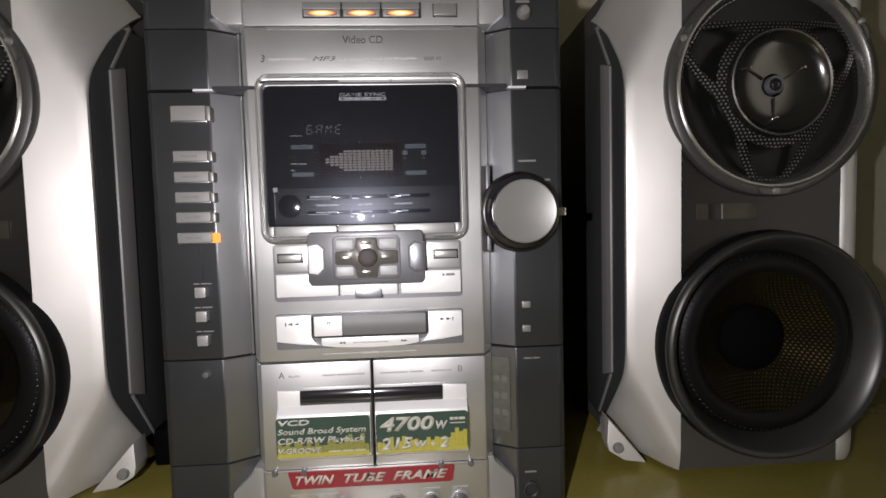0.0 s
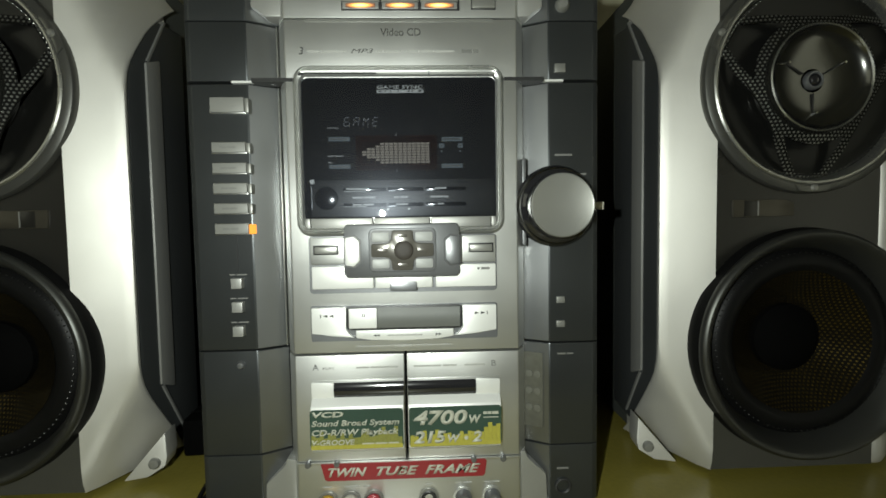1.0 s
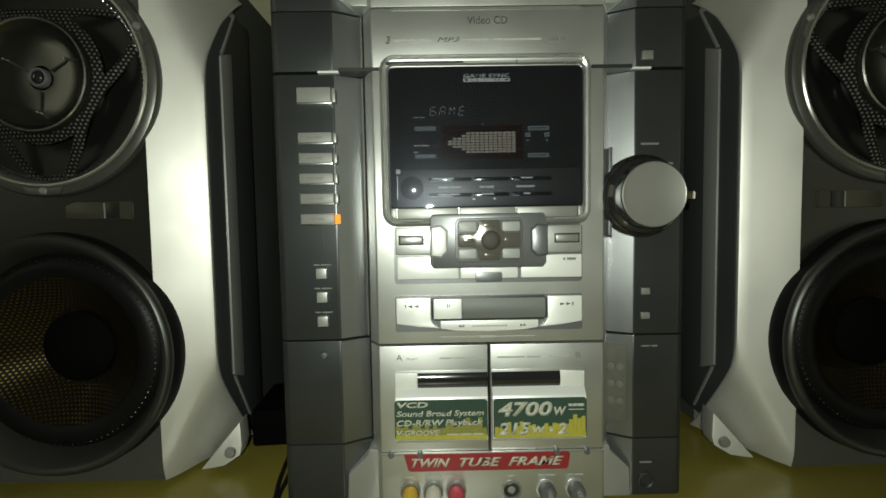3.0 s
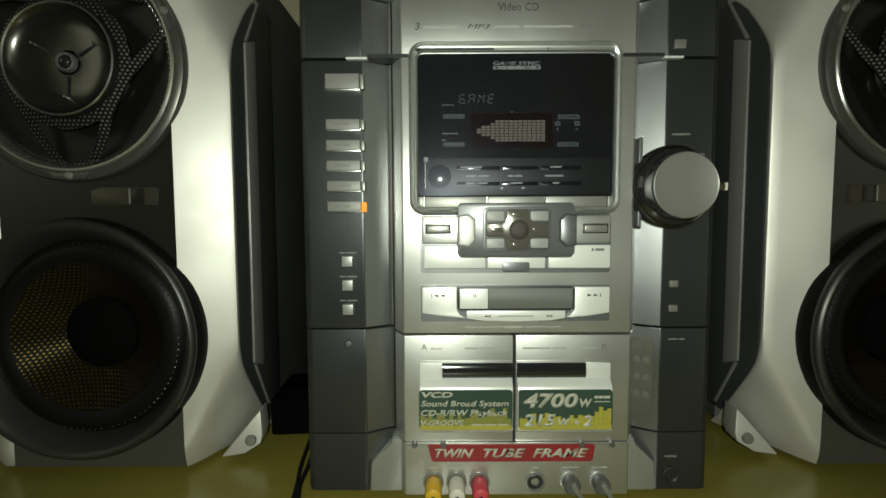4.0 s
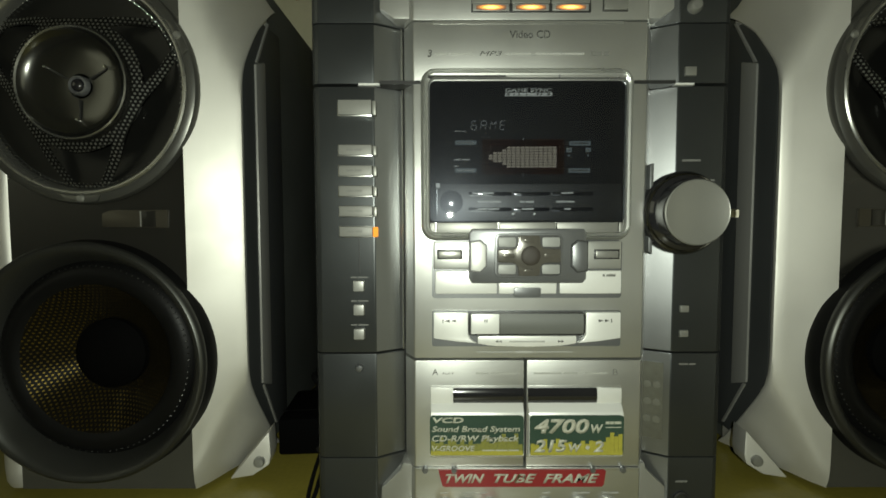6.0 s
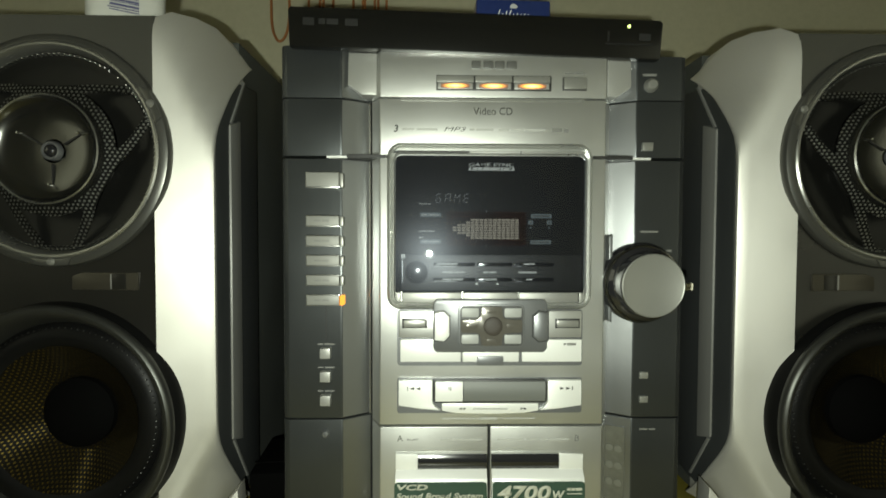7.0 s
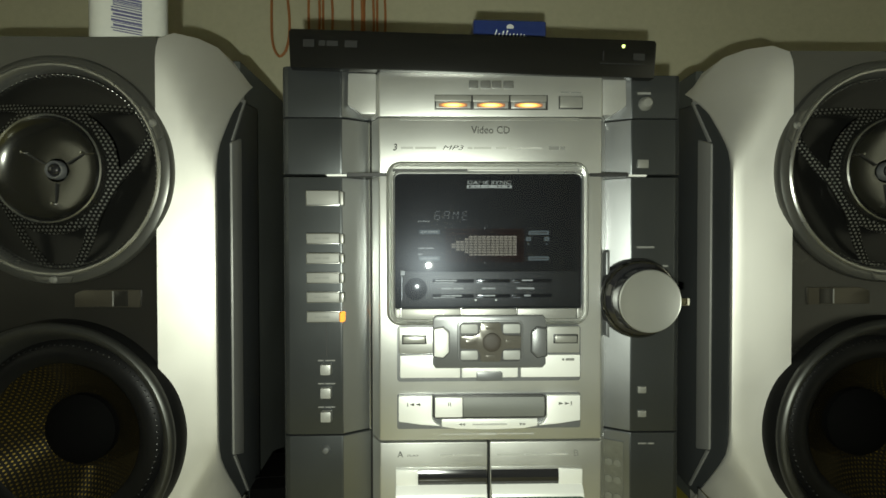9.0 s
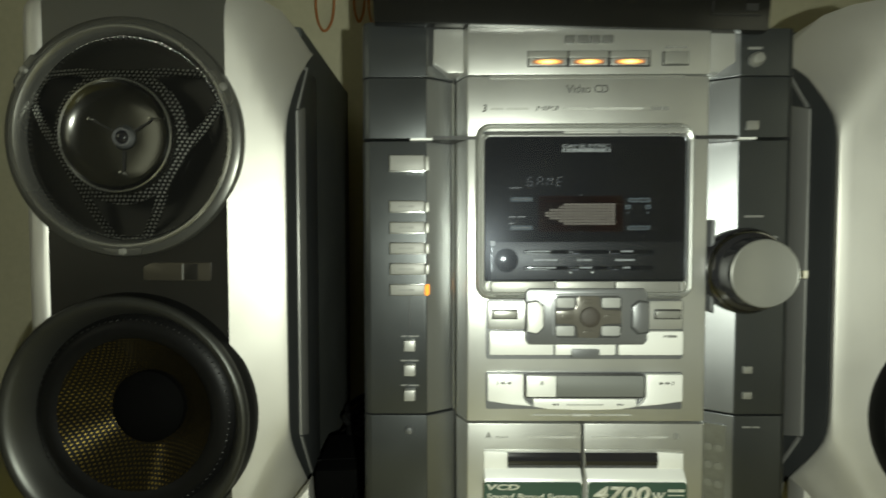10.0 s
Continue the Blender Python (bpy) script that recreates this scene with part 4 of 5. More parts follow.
# ---- speakers ----
def bored(bm, holes):
    """bm with round holes bored through it along y: (height, radius) each, on the middle line."""
    def wrap(b):
        bmesh.ops.recalc_face_normals(b, faces=b.faces)
        me = bpy.data.meshes.new("tmp")
        b.to_mesh(me)
        b.free()
        return new("tmp", me)

    body = wrap(bm)
    cutters = []
    for zc, r in holes:
        k = wrap(lathe([(0, -0.05), (r, -0.05), (r, 0.20), (0, 0.20)], 0, zc, 96))
        mod = body.modifiers.new("hole", "BOOLEAN")
        mod.operation, mod.object, mod.solver = "DIFFERENCE", k, "EXACT"
        cutters.append(k)
    bpy.context.view_layer.update()
    me = bpy.data.meshes.new_from_object(body.evaluated_get(bpy.context.evaluated_depsgraph_get()))
    for o in (body, *cutters):
        bpy.data.objects.remove(o)
    out = bmesh.new()
    out.from_mesh(me)
    bpy.data.meshes.remove(me)
    return out


def islands(bm):
    """The separate pieces of bm, each as a bmesh of its own; crumbs are dropped."""
    out, seen = [], set()
    for v in bm.verts:
        if v in seen:
            continue
        stack, group = [v], {v}
        while stack:
            for e in stack.pop().link_edges:
                for o in e.verts:
                    if o not in group:
                        group.add(o)
                        stack.append(o)
        seen |= group
        if len(group) < 12:
            continue
        piece = bmesh.new()
        made = {o: piece.verts.new(o.co) for o in group}
        for f in {f for o in group for f in o.link_faces}:
            piece.faces.new([made[o] for o in f.verts])
        out.append(piece)
    bm.free()
    return out


def baffle_plate(cells, inner, outer, y0, y1, zlo, zhi, n=72):
    """A front plate from -outer to inner with one round opening in each of its cells, kept between two heights."""
    bm = bmesh.new()
    for za, zb, zc, r in cells:
        rings = []
        angles = [2 * math.pi * k / n for k in range(n)]
        for side, half in ((1, inner), (-1, outer)):
            angles += [math.atan2(z - zc, side * half) for z in (za, zb)]
            if r > half:
                h = math.acos(half / r)
                angles += [h, -h] if side > 0 else [math.pi - h, math.pi + h]
        for a in sorted(a % (2 * math.pi) for a in angles):
            c, d = math.cos(a), math.sin(a)
            half = inner if c > 0 else outer
            t = min(half / abs(c) if abs(c) > 1e-9 else 9, (zb - zc) / d if d > 1e-9 else ((za - zc) / d if d < -1e-9 else 9))
            ri = min(r, t)
            rings.append([bm.verts.new((t * c, y1, zc + t * d)), bm.verts.new((t * c, y0, zc + t * d)), bm.verts.new((ri * c, y0, zc + ri * d)), bm.verts.new((ri * c, y1 + 0.02, zc + ri * d))])
        for k in range(len(rings)):
            p, q = rings[k], rings[(k + 1) % len(rings)]
            if all((o[1].co - o[2].co).length < 1e-6 for o in (p, q)):
                continue
            if not zlo <= (p[1].co.z + q[1].co.z) / 2 <= zhi:
                continue
            for m in range(3):
                bm.faces.new([p[m], p[m + 1], q[m + 1], q[m]])
    bmesh.ops.delete(bm, geom=[v for v in bm.verts if not v.link_faces], context="VERTS")
    bmesh.ops.remove_doubles(bm, verts=bm.verts, dist=1e-6)
    bmesh.ops.dissolve_degenerate(bm, edges=bm.edges, dist=1e-6)
    return bm


def speaker(cx, s, z1):
    """s: +1 when the inner side lies towards +x."""
    sp = thing("loudspeaker", "silver fronted black loudspeaker with two round drivers, beside the stereo unit", "loudspeaker", (cx, 0, TABLE_Z), "pair of loudspeakers")

    def sp_part(name, bm, mat, parent=None, label="", smooth=True):
        if s < 0:
            for v in bm.verts:
                v.co.x = -v.co.x
        ob = part(name, bm, mat, parent or sp, label, smooth)
        if parent is None:
            ob.matrix_parent_inverse = Matrix.Translation((0, 0, -TABLE_Z))
        return ob

    def slab(pts, xa, xb, bev=0.0):
        """A y-z outline pulled along x."""
        bm = bmesh.new()
        lo = [bm.verts.new((xa, y, z)) for y, z in pts]
        hi = [bm.verts.new((xb, y, z)) for y, z in pts]
        bm.faces.new(lo)
        bm.faces.new(hi[::-1])
        for i in range(len(pts)):
            k = (i + 1) % len(pts)
            bm.faces.new([lo[i], hi[i], hi[k], lo[k]])
        bmesh.ops.recalc_face_normals(bm, faces=bm.faces)
        return soften(bm, bev) if bev else bm

    z0 = 0.0225
    sp_part("cabinet", join(box(-0.0825, 0.1040, 0.1165, 0.313, z0, z1 - 0.001, 0.002), box(-0.0822, 0.0780, 0.0760, 0.1180, z0 + 0.0005, z1 - 0.0160)), CABINET, None, "black vinyl cabinet")
    for fx in (-0.058, 0.08):
        for fy in (0.11, 0.29):
            sp_part("foot", box(fx - 0.010, fx + 0.010, fy - 0.010, fy + 0.010, TABLE_Z, z0 + 0.001, 0.001), RUBBER)
    # dark middle of the front and its silver flanks, folded back
    FOLD = 0.0742
    OUTER = 0.0600
    cells = ((z0 + 0.001, 0.2280, 0.1255, 0.0900), (0.2280, z1 - 0.0153, 0.331, 0.0790))
    for lo, hi in ((0.0, 0.1255), (0.331, 1.0)):
        sp_part("baffle", baffle_plate(cells, FOLD, OUTER, 0.0360, 0.0560, lo, hi), BAFFLE, None, "dark grey front panel")
    sp_part("waist_panel", baffle_plate(cells, FOLD, OUTER, 0.0364, 0.0560, 0.1255, 0.331), WAIST, None, "black front panel between the drivers")
    # rounded silver column along the outer edge
    prof = [(0.0598, 0.0420), (0.0602, 0.0380), (0.0625, 0.0357), (0.0660, 0.0346), (0.0700, 0.0350), (0.0745, 0.0372), (0.0785, 0.0412), (0.0815, 0.0468), (0.0832, 0.0540), (0.0838, 0.0620), (0.0838, 0.0840), (0.0598, 0.0840)]
    column = loft([[(-x, y + k, z) for x, y in prof] for z, k in ((z0, 0.004), (z0 + 0.006, 0.001), (z0 + 0.016, 0.0), (0.23, 0.0), (z1 - 0.032, 0.0), (z1 - 0.021, 0.001), (z1 - 0.0153, 0.004))], True, True)
    for piece in islands(bored(column, ((0.1255, 0.0900), (0.331, 0.0800)))):
        sp_part("silver_edge", piece, SILVER_SP, None, "rounded satin silver outer edge")
    LIMB = 0.1118
    ease = lambda v: (v + math.sqrt(v * v + 0.00012)) / 2
    back = lambda v: 0.80 * max(0.0, ease(v) - 0.0014)
    rise = [(0.0530 + back(z - 0.349), z) for z in (0.345 + 0.0590 * i / 16 for i in range(17))]
    fall = [(0.0530 + back(0.101 - z), z) for z in (0.038 + 0.067 * i / 16 for i in range(17))]
    for q in (1,):
        # silver shell: a flank folded back from the baffle and rounded on to the side
        prof = [(FOLD - 0.0006, 0.0370), (FOLD, 0.0338), (0.0800, 0.0360), (0.0880, 0.0392), (0.0960, 0.0424), (0.1040, 0.0456), (0.1098, 0.0479), (0.1114, 0.0489), (0.1118, 0.0500), (0.1114, 0.0522), (0.1095, 0.0545), (0.1092, 0.0840), (0.1086, 0.1140), (0.1000, 0.1145), (0.0960, 0.0840), (FOLD - 0.0006, 0.0840)]
        rings = []
        stations = [z0 + (z1 - 0.006 - z0) * i / 44 for i in range(45)]
        for z in stations:
            sink = max(0.0, (z0 + 0.02 - z) / 0.02) ** 2 * 0.003 + max(0.0, (z - z1 + 0.03) / 0.024) ** 2 * 0.004
            ring_pts = []
            for x, y in prof:
                # above and below a slanting crease the flank falls back to meet the side trim
                far = max(0.0, min(1.0, (LIMB - x) / (LIMB - FOLD)))
                turn = (back(z - 0.349 - far * (z1 - 0.012 - 0.349)) + back(0.101 - far * (0.101 - z0) - z)) * (1.0 - far ** 6)
                flat = 0.0338 + 0.40 * (x - FOLD)
                # the top runs level with the baffle and is cut away towards the outer side
                w = max(0.0, min(1.0, (z - 0.39) / (z1 - 0.006 - 0.39)))
                drop = 0.0095 * (1.0 - min(1.0, max(0.0, (x - FOLD) / 0.012))) ** 2 + 0.016 * min(1.0, max(0.0, (x - 0.097) / 0.013)) - 0.006 * math.sin(math.pi * far)
                ring_pts.append((q * x * (1.0 - sink * 0.8), y + sink + turn if y < 0.083 else max(y, flat + turn + 0.004), z - w * drop))
            rings.append(ring_pts)
        shell = bored(loft(rings, True, True), ((0.1255, 0.0900), (0.331, 0.0800)))
        for piece in islands(shell):
            sp_part("silver_shell", piece, SILVER_SP, None, "satin silver front flank")
        tr = sp_part("side_trim", slab([(y - 0.0004, z - 0.0006) for y, z in rise] + [(0.1400, 0.4080), (0.1400, 0.0430)] + [(y - 0.0004, z + 0.0006) for y, z in fall], q * 0.1020, q * 0.1108, 0.0012), TRIM, None, "black side trim")
        sp_part("grey_strip", slab([(0.0780, 0.3620), (0.0985, 0.3700), (0.0985, 0.0840), (0.0780, 0.0920)], q * 0.1080, q * 0.1126, 0.0014), SIDE_STRIP, tr, "satin grey strip")
        sp_part("crest", slab([(0.0795, 0.3640), (0.1080, 0.4075), (0.1110, 0.4075), (0.0830, 0.3640)], q * 0.1080, q * 0.1122, 0.0006), SIDE_STRIP, tr)
        sp_part("crest", slab([(0.0795, 0.0900), (0.0830, 0.0900), (0.1110, 0.0440), (0.1080, 0.0440)], q * 0.1080, q * 0.1122, 0.0006), SIDE_STRIP, tr)
        # flared foot plate and its screw
        bm = bmesh.new()
        tri = [(0.0950, 0.0490, z0 + 0.001), (0.1120, 0.0525, z0 + 0.002), (0.1240, 0.0560, z0 + 0.009), (0.1252, 0.0572, z0 + 0.016), (0.1232, 0.0592, 0.0580)]
        fr = [bm.verts.new((q * x, y, z)) for x, y, z in tri]
        bk = [bm.verts.new((q * (x - 0.002), y + 0.020, z)) for x, y, z in tri]
        bm.faces.new(fr)
        bm.faces.new(bk[::-1])
        for i in range(len(tri)):
            k = (i + 1) % len(tri)
            bm.faces.new([fr[i], bk[i], bk[k], fr[k]])
        plate = sp_part("corner_plate", soften(bm, 0.0010), SILVER_SP)
        sc = lathe([(0, -0.0030), (0.0032, -0.0028), (0.0044, -0.0014), (0.0046, 0.0020)], 0, 0, 20)
        bmesh.ops.transform(sc, matrix=Matrix.Translation((q * 0.1168, 0.0545, 0.0350)) @ Matrix.Rotation(q * radians(16), 4, "Z"), verts=sc.verts)
        sp_part("screw", sc, FACE, plate)
    # upper driver
    uz = 0.331
    ring = sp_part("upper_driver", lathe([(0.0800, 0.0420), (0.0850, 0.0412), (0.0868, 0.0372), (0.0868, 0.0340), (0.0858, 0.0318), (0.0835, 0.0306), (0.0808, 0.0302), (0.0800, 0.0306)], 0, uz, 96), RING, None, "grey ring of the upper driver")
    sp_part("ring_lip", lathe([(0.0802, 0.0310), (0.0800, 0.0300), (0.0790, 0.0292), (0.0776, 0.0294), (0.0762, 0.0312), (0.0752, 0.0340), (0.0748, 0.0380)], 0, uz, 96), LIP, ring, "bright inner lip")
    for a in (25, 145, 270):
        c, d = math.cos(radians(a)), math.sin(radians(a))
        lug = [(0.0806 * math.cos(radians(a + k)), uz + 0.0806 * math.sin(radians(a + k))) for k in (-11, -7, -3, 0, 3, 7, 11)]
        lug += [(0.0858 * math.cos(radians(a + k)), uz + 0.0858 * math.sin(radians(a + k))) for k in (8, 4, 0, -4, -8)]
        sp_part("lug", prism(lug, 0.0292, 0.0340, "y", 0.0010), RING, ring)
        sp_part("screw", lathe([(0, 0.0272), (0.0020, 0.0276), (0.0030, 0.0292)], 0.0826 * c, uz + 0.0826 * d, 16), FACE, ring)
    sp_part("cone", lathe([(0.0758, 0.0385), (0.0720, 0.0392), (0.0680, 0.0402), (0.0640, 0.0412), (0.0440, 0.0425), (0.0380, 0.0425)], 0, uz, 80), CONE, ring)
    bm = None
    for k in range(116):
        a = 2 * math.pi * k / 116
        r = 0.0731
        bm = lathe([(0, 0.0352), (0.0005, 0.0355), (0.0007, 0.0396)], r * math.cos(a), uz + r * math.sin(a), 5, bm)
    tagged(sp_part("rivet_trim", bm, RIVET, ring, "ring of tiny bright rivets"), kind="stuff")
    # perforated web: a collar round the dish, and two curved legs from each of its three sides out to the rim
    web_y = lambda r: 0.0285 + (r - 0.042) / 0.031 * 0.0088

    def web(samples, ang):
        bm = bmesh.new()
        rows = []
        for th, r0, r1 in samples:
            a = ang(th)
            rows.append([bm.verts.new((r * math.cos(a), web_y(r) + e, uz + r * math.sin(a))) for r, e in ((r0, 0), (r1, 0), (r1, 0.0012), (r0, 0.0012))])
        for p, q in zip(rows, rows[1:]):
            for k in range(4):
                bm.faces.new([p[k], p[(k + 1) % 4], q[(k + 1) % 4], q[k]])
        bm.faces.new(rows[0])
        bm.faces.new(rows[-1][::-1])
        return bm

    for base in (90, 210, 330):
        sp_part("grille_collar", web([(th, 0.0405, 0.0476 + 0.0012 * (abs(th) / 60)) for th in range(-60, 61, 6)], lambda th: radians(base + th)), GRILLE, ring, "perforated metal collar", False)
        for side in (-1, 1):
            leg = ((10, 0.0474, 0.0482), (18, 0.0475, 0.0503), (25, 0.0476, 0.0535), (30, 0.0490, 0.0568), (36, 0.0538, 0.0618), (42, 0.0595, 0.0672), (47, 0.0645, 0.0725), (51, 0.0695, 0.0742))
            sp_part("grille_arm", web([(side * th, r0, r1) for th, r0, r1 in leg], lambda th: radians(base + th)), GRILLE, ring, "perforated metal leg", False)
        sp_part("grille_edge", web([(th, 0.0712, 0.0742) for th in range(48, 73, 4)], lambda th: radians(base + th)), GRILLE, ring, "", False)
    dish = sp_part("tweeter_dish", lathe([(0.0430, 0.0400), (0.0420, 0.0300), (0.0416, 0.0262), (0.0402, 0.0238), (0.0390, 0.0242), (0.0378, 0.0262), (0.0350, 0.0294), (0.0300, 0.0316), (0.0220, 0.0332), (0.0120, 0.0338), (0.0090, 0.0338)], 0, uz, 80), DISH, ring, "dark glossy dish")
    sp_part("dish_edge", lathe([(0.0404, 0.0240), (0.0396, 0.0231), (0.0388, 0.0242)], 0, uz, 80), LIP, dish)
    sp_part("plug", lathe([(0.0074, 0.0343), (0.0072, 0.0316), (0.0064, 0.0304), (0.0055, 0.0305), (0.0048, 0.0316)], 0, uz, 40), BEZEL, dish, "grey collar of the phase plug")
    sp_part("plug_tip", lathe([(0.0050, 0.0330), (0.0046, 0.0308), (0.0036, 0.0294), (0.0018, 0.0286), (0, 0.0284)], 0, uz, 32), GLOSS, dish, "small glossy phase plug")
    for a in (30, 150, 270):
        c, d = math.cos(radians(a)), math.sin(radians(a))
        sp_part("pin", lathe([(0, 0.0284), (0.0009, 0.0287), (0.0011, 0.0330)], 0.0255 * c, uz + 0.0255 * d, 12), CHROME, dish)
        sp_part("rib", prism([(0.010 * c - 0.0005 * d, uz + 0.010 * d + 0.0005 * c), (0.010 * c + 0.0005 * d, uz + 0.010 * d - 0.0005 * c), (0.030 * c + 0.0005 * d, uz + 0.030 * d - 0.0005 * c), (0.030 * c - 0.0005 * d, uz + 0.030 * d + 0.0005 * c)], 0.0322, 0.0343, "y"), BLACK, dish)
    # badge between the drivers
    badge = sp_part("badge", prism([(0.0110, 0.2270), (0.0600, 0.2265), (0.0605, 0.2400), (0.0180, 0.2400), (0.0112, 0.2372)], 0.0346, 0.0375, "y", 0.0006), BADGE, None, "dull bronze badge plate")
    sp_part("badge_inset", box(0.0412, 0.0515, 0.0341, 0.0360, 0.2272, 0.2393, 0.0004), WAIST, badge, "black inset")
    sp_part("badge_line", box(0.0402, 0.0408, 0.0338, 0.0360, 0.2275, 0.2390), SIDE_STRIP, badge)
    # woofer
    wz = 0.1255
    rim = sp_part("woofer", lathe([(0.0904, 0.0282), (0.0910, 0.0262), (0.0908, 0.0240), (0.0898, 0.0223), (0.0882, 0.0214), (0.0864, 0.0216), (0.0845, 0.0229), (0.0826, 0.0252), (0.0806, 0.0285), (0.0786, 0.0328), (0.0767, 0.0375), (0.0750, 0.0420)], 0, wz, 112), RIM, None, "rounded dark grey woofer rim")
    sp_part("rim_side", lathe([(0.0890, 0.0600), (0.0922, 0.0400), (0.0926, 0.0372), (0.0918, 0.0330), (0.0906, 0.0296), (0.0902, 0.0276)], 0, wz, 112), RUBBER, rim, "black side of the rim")
    sp_part("surround", lathe([(0.0765, 0.0410), (0.0740, 0.0372), (0.0700, 0.0352), (0.0660, 0.0340), (0.0615, 0.0348), (0.0572, 0.0376)], 0, wz, 96), RUBBER, rim, "black rubber surround")
    bm = None
    for k in range(96):
        a = 2 * math.pi * k / 96
        bm = lathe([(0, 0.0346), (0.0005, 0.0349), (0.0006, 0.0372)], 0.0722 * math.cos(a), wz + 0.0722 * math.sin(a), 6, bm)
    tagged(sp_part("stitching", bm, STITCH, rim, "ring of tiny bright studs"), kind="stuff")
    sp_part("cone", lathe([(0.0580, 0.0365), (0.0500, 0.0427), (0.0380, 0.0515), (0.0266, 0.0592)], 0, wz, 96), GOLD, rim, "gold perforated cone")
    sp_part("dust_cap", lathe([(0.0284, 0.0592), (0.0280, 0.0530), (0.0224, 0.0482), (0.0118, 0.0452), (0, 0.0444)], 0, wz, 64), BLACK_MATT, rim, "matt black dust cap")
    return sp


speaker(-0.3238, 1, 0.4480)
speaker(0.3170, -1, 0.4410)

# ---- disc player on top of the unit ----
dvd = thing("disc_player", "slim black disc player lying askew on the stereo unit", "disc player", (-0.0100, -0.0035, 0.3926))
dvd.rotation_euler = (0, radians(1.15), radians(0.8))
HW = 0.1272
part("case", box(-HW + 0.002, HW - 0.002, 0.004, 0.170, 0.0035, 0.0255, 0.002), BLACK, dvd)
part("front_panel", prism([(-HW + 0.0014, 0.0), (HW - 0.0014, 0.0), (HW, 0.0240), (HW - 0.0016, 0.0264), (-HW + 0.0016, 0.0264), (-HW, 0.0240)], 0.0, 0.007, "y", 0.0012), DVD_BLACK, dvd, "glossy black front panel")
for fx in (-0.10, 0.10):
    for fy in (0.04, 0.15):
        part("foot", box(fx - 0.008, fx + 0.008, fy - 0.008, fy + 0.008, -0.0020, 0.0040, 0.001), RUBBER, dvd)
part("standby_lamp", lathe([(0, -0.0009), (0.0008, -0.0007), (0.0012, 0.0004)], 0.1035, 0.0215, 16), GREEN_LED, dvd, "lit green lamp")
dashes("print", [(-0.1170, -0.1095)], 0.0140, 0.0050, -0.0004, PRINT_DVD, dvd)
dashes("print", [(-0.1065, -0.1020), (-0.1012, -0.0935)], 0.0150, 0.0036, -0.0004, PRINT_DVD, dvd)
dashes("print", [(-0.0890, -0.0805)], 0.0145, 0.0046, -0.0004, PRINT_DVD, dvd)
dashes("print", [(0.1105, 0.1185)], 0.0120, 0.0046, -0.0004, PRINT_DVD, dvd)
part("tray_line", box(0.0870, 0.1200, -0.0005, 0.001, 0.0090, 0.0095), PRINT_DVD, dvd)
part("key", box(0.0890, 0.0898, -0.0005, 0.001, 0.0110, 0.0175), PRINT_DVD, dvd)

# cigarette packet lying on it
pack = thing("cigarette_packet", "blue cardboard cigarette packet with silver print on the disc player", "packet", (0.0182, 0.0185, 0.4185))
pack.rotation_euler = (0, 0, radians(2))
part("carton", box(-0.0272, 0.0272, 0.0, 0.086, 0.0, 0.0212, 0.0020, None, 3), PACK_BLUE, pack)
part("crest", prism([(0.0028 * math.cos(radians(a)), 0.0152 + 0.0025 * math.sin(radians(a))) for a in range(0, 181, 20)] + [(-0.0019, 0.0146), (0.0019, 0.0146)], -0.0004, 0.0006, "y"), PRINT_GREY, pack, "small silver crest")
# unreadable slanting script: thin leaning strokes on a base line
for i, h in enumerate((0.0056, 0.0030, 0.0046, 0.0052, 0.0028, 0.0030, 0.0028, 0.0030, 0.0026)):
    x = -0.0118 + i * 0.0027
    part("script_print", prism([(x, 0.0080), (x + 0.0005, 0.0080), (x + 0.0005 + h * 0.3, 0.0080 + h), (x + h * 0.3, 0.0080 + h)], -0.0004, 0.0004, "y"), WHITE, pack)
    part("script_print", prism([(x + 0.0008, 0.0080), (x + 0.0022, 0.0086), (x + 0.0024, 0.0092), (x + 0.0008, 0.0087)], -0.0004, 0.0004, "y"), WHITE, pack)
part("foil_edge", box(0.0262, 0.0276, 0.004, 0.080, 0.004, 0.019), STRIP, pack)

# white carton with a bar code on the speaker
tub = thing("white_carton", "white plastic container with a blue bar code on the loudspeaker", "container", (-0.2780, 0.0480, 0.4328))
tub.rotation_euler = (0, 0, radians(29))
part("body", prism(rrect(-0.0265, 0.0265, 0.0, 0.046, 0.010), 0.0, 0.105, "z", 0.0015), CARTON, tub)
r3 = random.Random(3)
z = 0.0080
while z < 0.0420:
    w = r3.choice((0.0005, 0.0008, 0.0012, 0.0017))
    part("bar", box(-0.0113 + r3.choice((0.0, 0.0, 0.0012)), 0.0089, -0.0004, 0.0004, z, z + w), BAR_BLUE, tub, "", False)
    z += w + r3.choice((0.0005, 0.0008, 0.0011))
part("print_mark", box(0.0078, 0.0094, -0.0004, 0.0004, 0.0042, 0.0058), BAR_BLUE, tub, "", False)

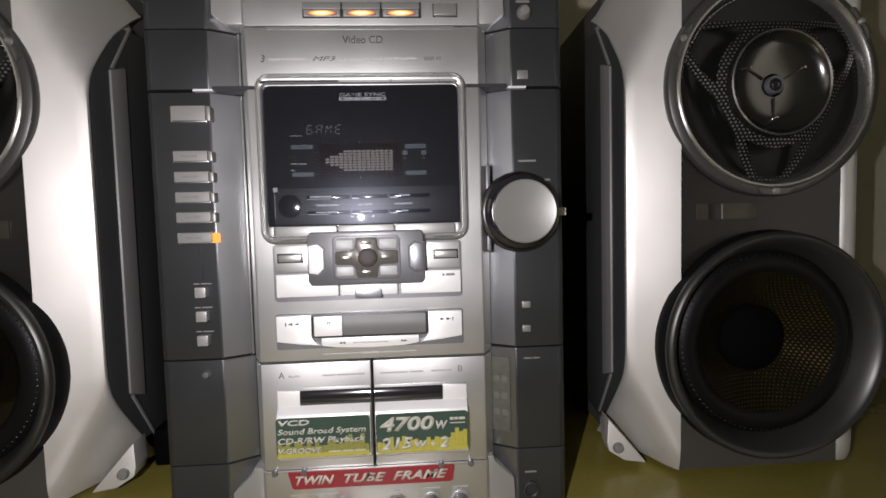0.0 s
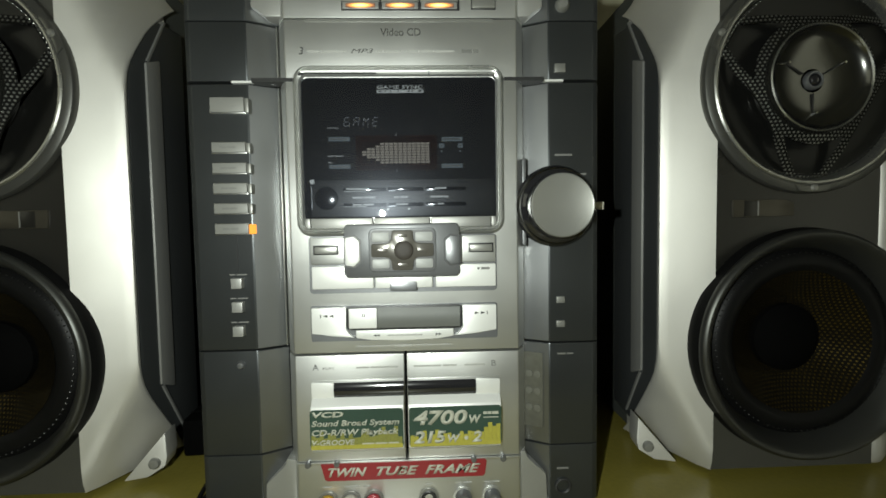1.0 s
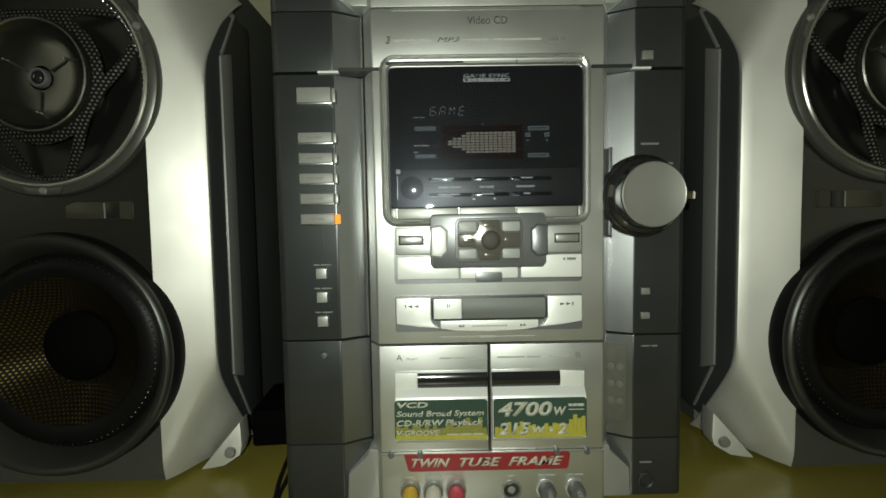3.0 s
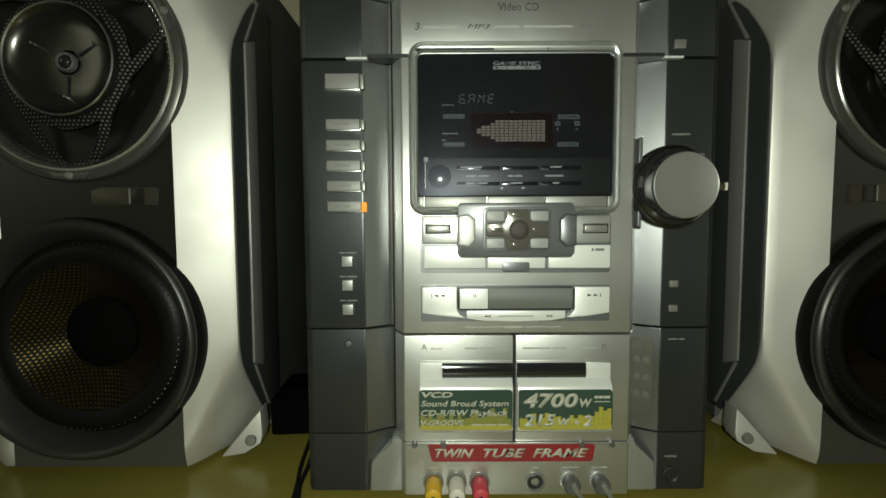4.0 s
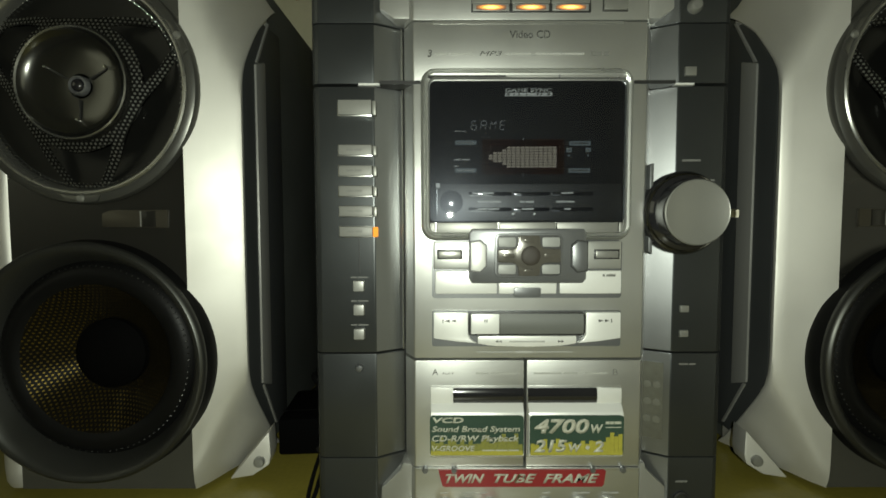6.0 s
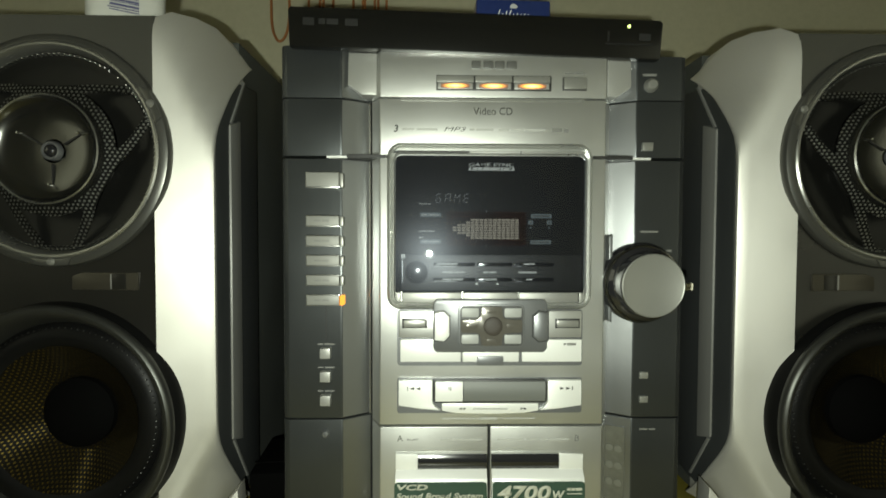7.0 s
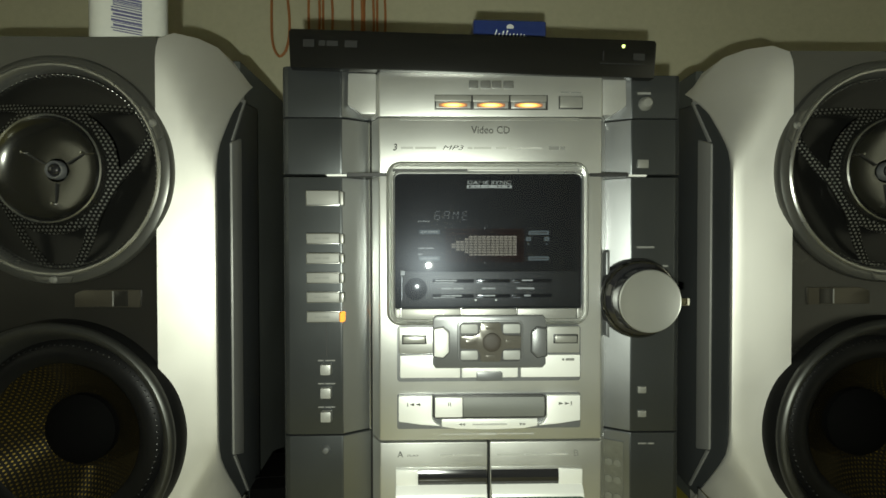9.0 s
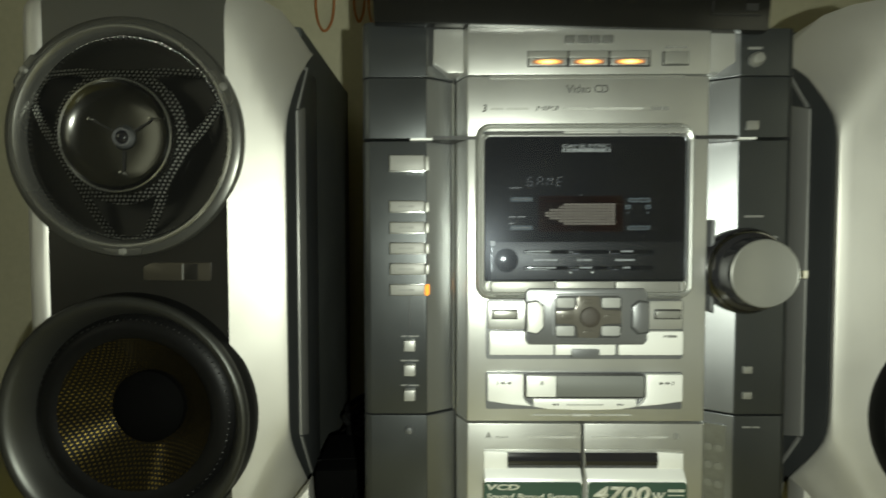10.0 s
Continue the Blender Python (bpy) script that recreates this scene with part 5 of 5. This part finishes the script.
# black block added to darken the gap between loudspeaker and unit
adapter = thing("gap_block", "plain black block on the oilcloth filling the gap beside the stereo unit", "adapter", (-0.181, 0.098, TABLE_Z))
adapter.rotation_euler = (0, 0, radians(4))
part("case", box(-0.026, 0.026, 0.0, 0.075, 0.0, 0.034, 0.004), BLACK_MATT, adapter)
part("seam", box(-0.0262, 0.0262, 0.020, 0.0212, 0.0005, 0.0342), RUBBER, adapter)
part("cable_boot", lathe([(0.0052, 0.0), (0.0046, -0.008), (0.0030, -0.014), (0.0, -0.014)], 0.014, 0.012, 20), RUBBER, adapter)

# ---- cords and cables ----
CY = WALL_Y - 0.012
for k, (x0, zb, w) in enumerate(((-0.262, 0.547, 0.013), (-0.213, 0.560, 0.008), (-0.193, 0.556, 0.007), (-0.150, 0.558, 0.007), (-0.133, 0.552, 0.007), (-0.115, 0.556, 0.006))):
    c = thing("hanging_cord", "orange brown cord hanging in a loop on the wall", "cord", (x0, CY, zb), "cords hanging on the wall")
    j = random.Random(k)
    lean = j.uniform(-0.006, 0.006)
    part("loop", tube([(lean - w * 0.4, 0, 0.20), (-w * 0.8, 0.001, 0.12), (-w, 0.002, 0.06), (-w * 0.8, 0, 0.018), (0, -0.002, 0.0), (w * 0.8, 0, 0.016), (w, 0.002, 0.055), (w * 0.6, 0.001, 0.12), (lean + w * 0.3, 0, 0.20)], 0.0019), CORD, c)
    part("peg", box(lean - 0.003, lean + 0.003, -0.004, WALL_Y - CY, 0.196, 0.204, 0.0008), WOOD, c)
for k, dx in enumerate((0.0, 0.0055)):
    c = thing("speaker_cable", "thin black speaker cable lying on the yellow oilcloth", "cable", (-0.160 + dx, 0.05, TABLE_Z), "speaker cables")
    part("wire", tube([(-0.012, 0.14, 0.012), (-0.010 - dx, 0.08, 0.006), (-0.007, 0.030, 0.0018), (-0.002, -0.010, 0.0018), (0.003 - dx * 0.6, -0.035, 0.0018), (0.008, -0.07, 0.0018), (0.012, -0.12, 0.0018)], 0.0017), CABLE, c)
for k in range(4):
    j = random.Random(20 + k)
    c = thing("cable_coil", "loose coil of black cable heaped behind the stereo unit", "cable", (-0.182 + 0.003 * (k % 3), 0.205 + 0.040 * (k // 2), TABLE_Z + 0.0045 + 0.016 * (k % 2)), "cable coils beside the unit")
    pts = []
    for i in range(30):
        a = i * math.pi / 3.6
        pts.append((0.026 * math.cos(a) * j.uniform(0.35, 1.05), 0.040 * math.sin(a) * j.uniform(0.4, 1.1), 0.0006 * i * j.uniform(0.5, 1.5)))
    part("wire", tube(pts, 0.0036), CABLE, c)
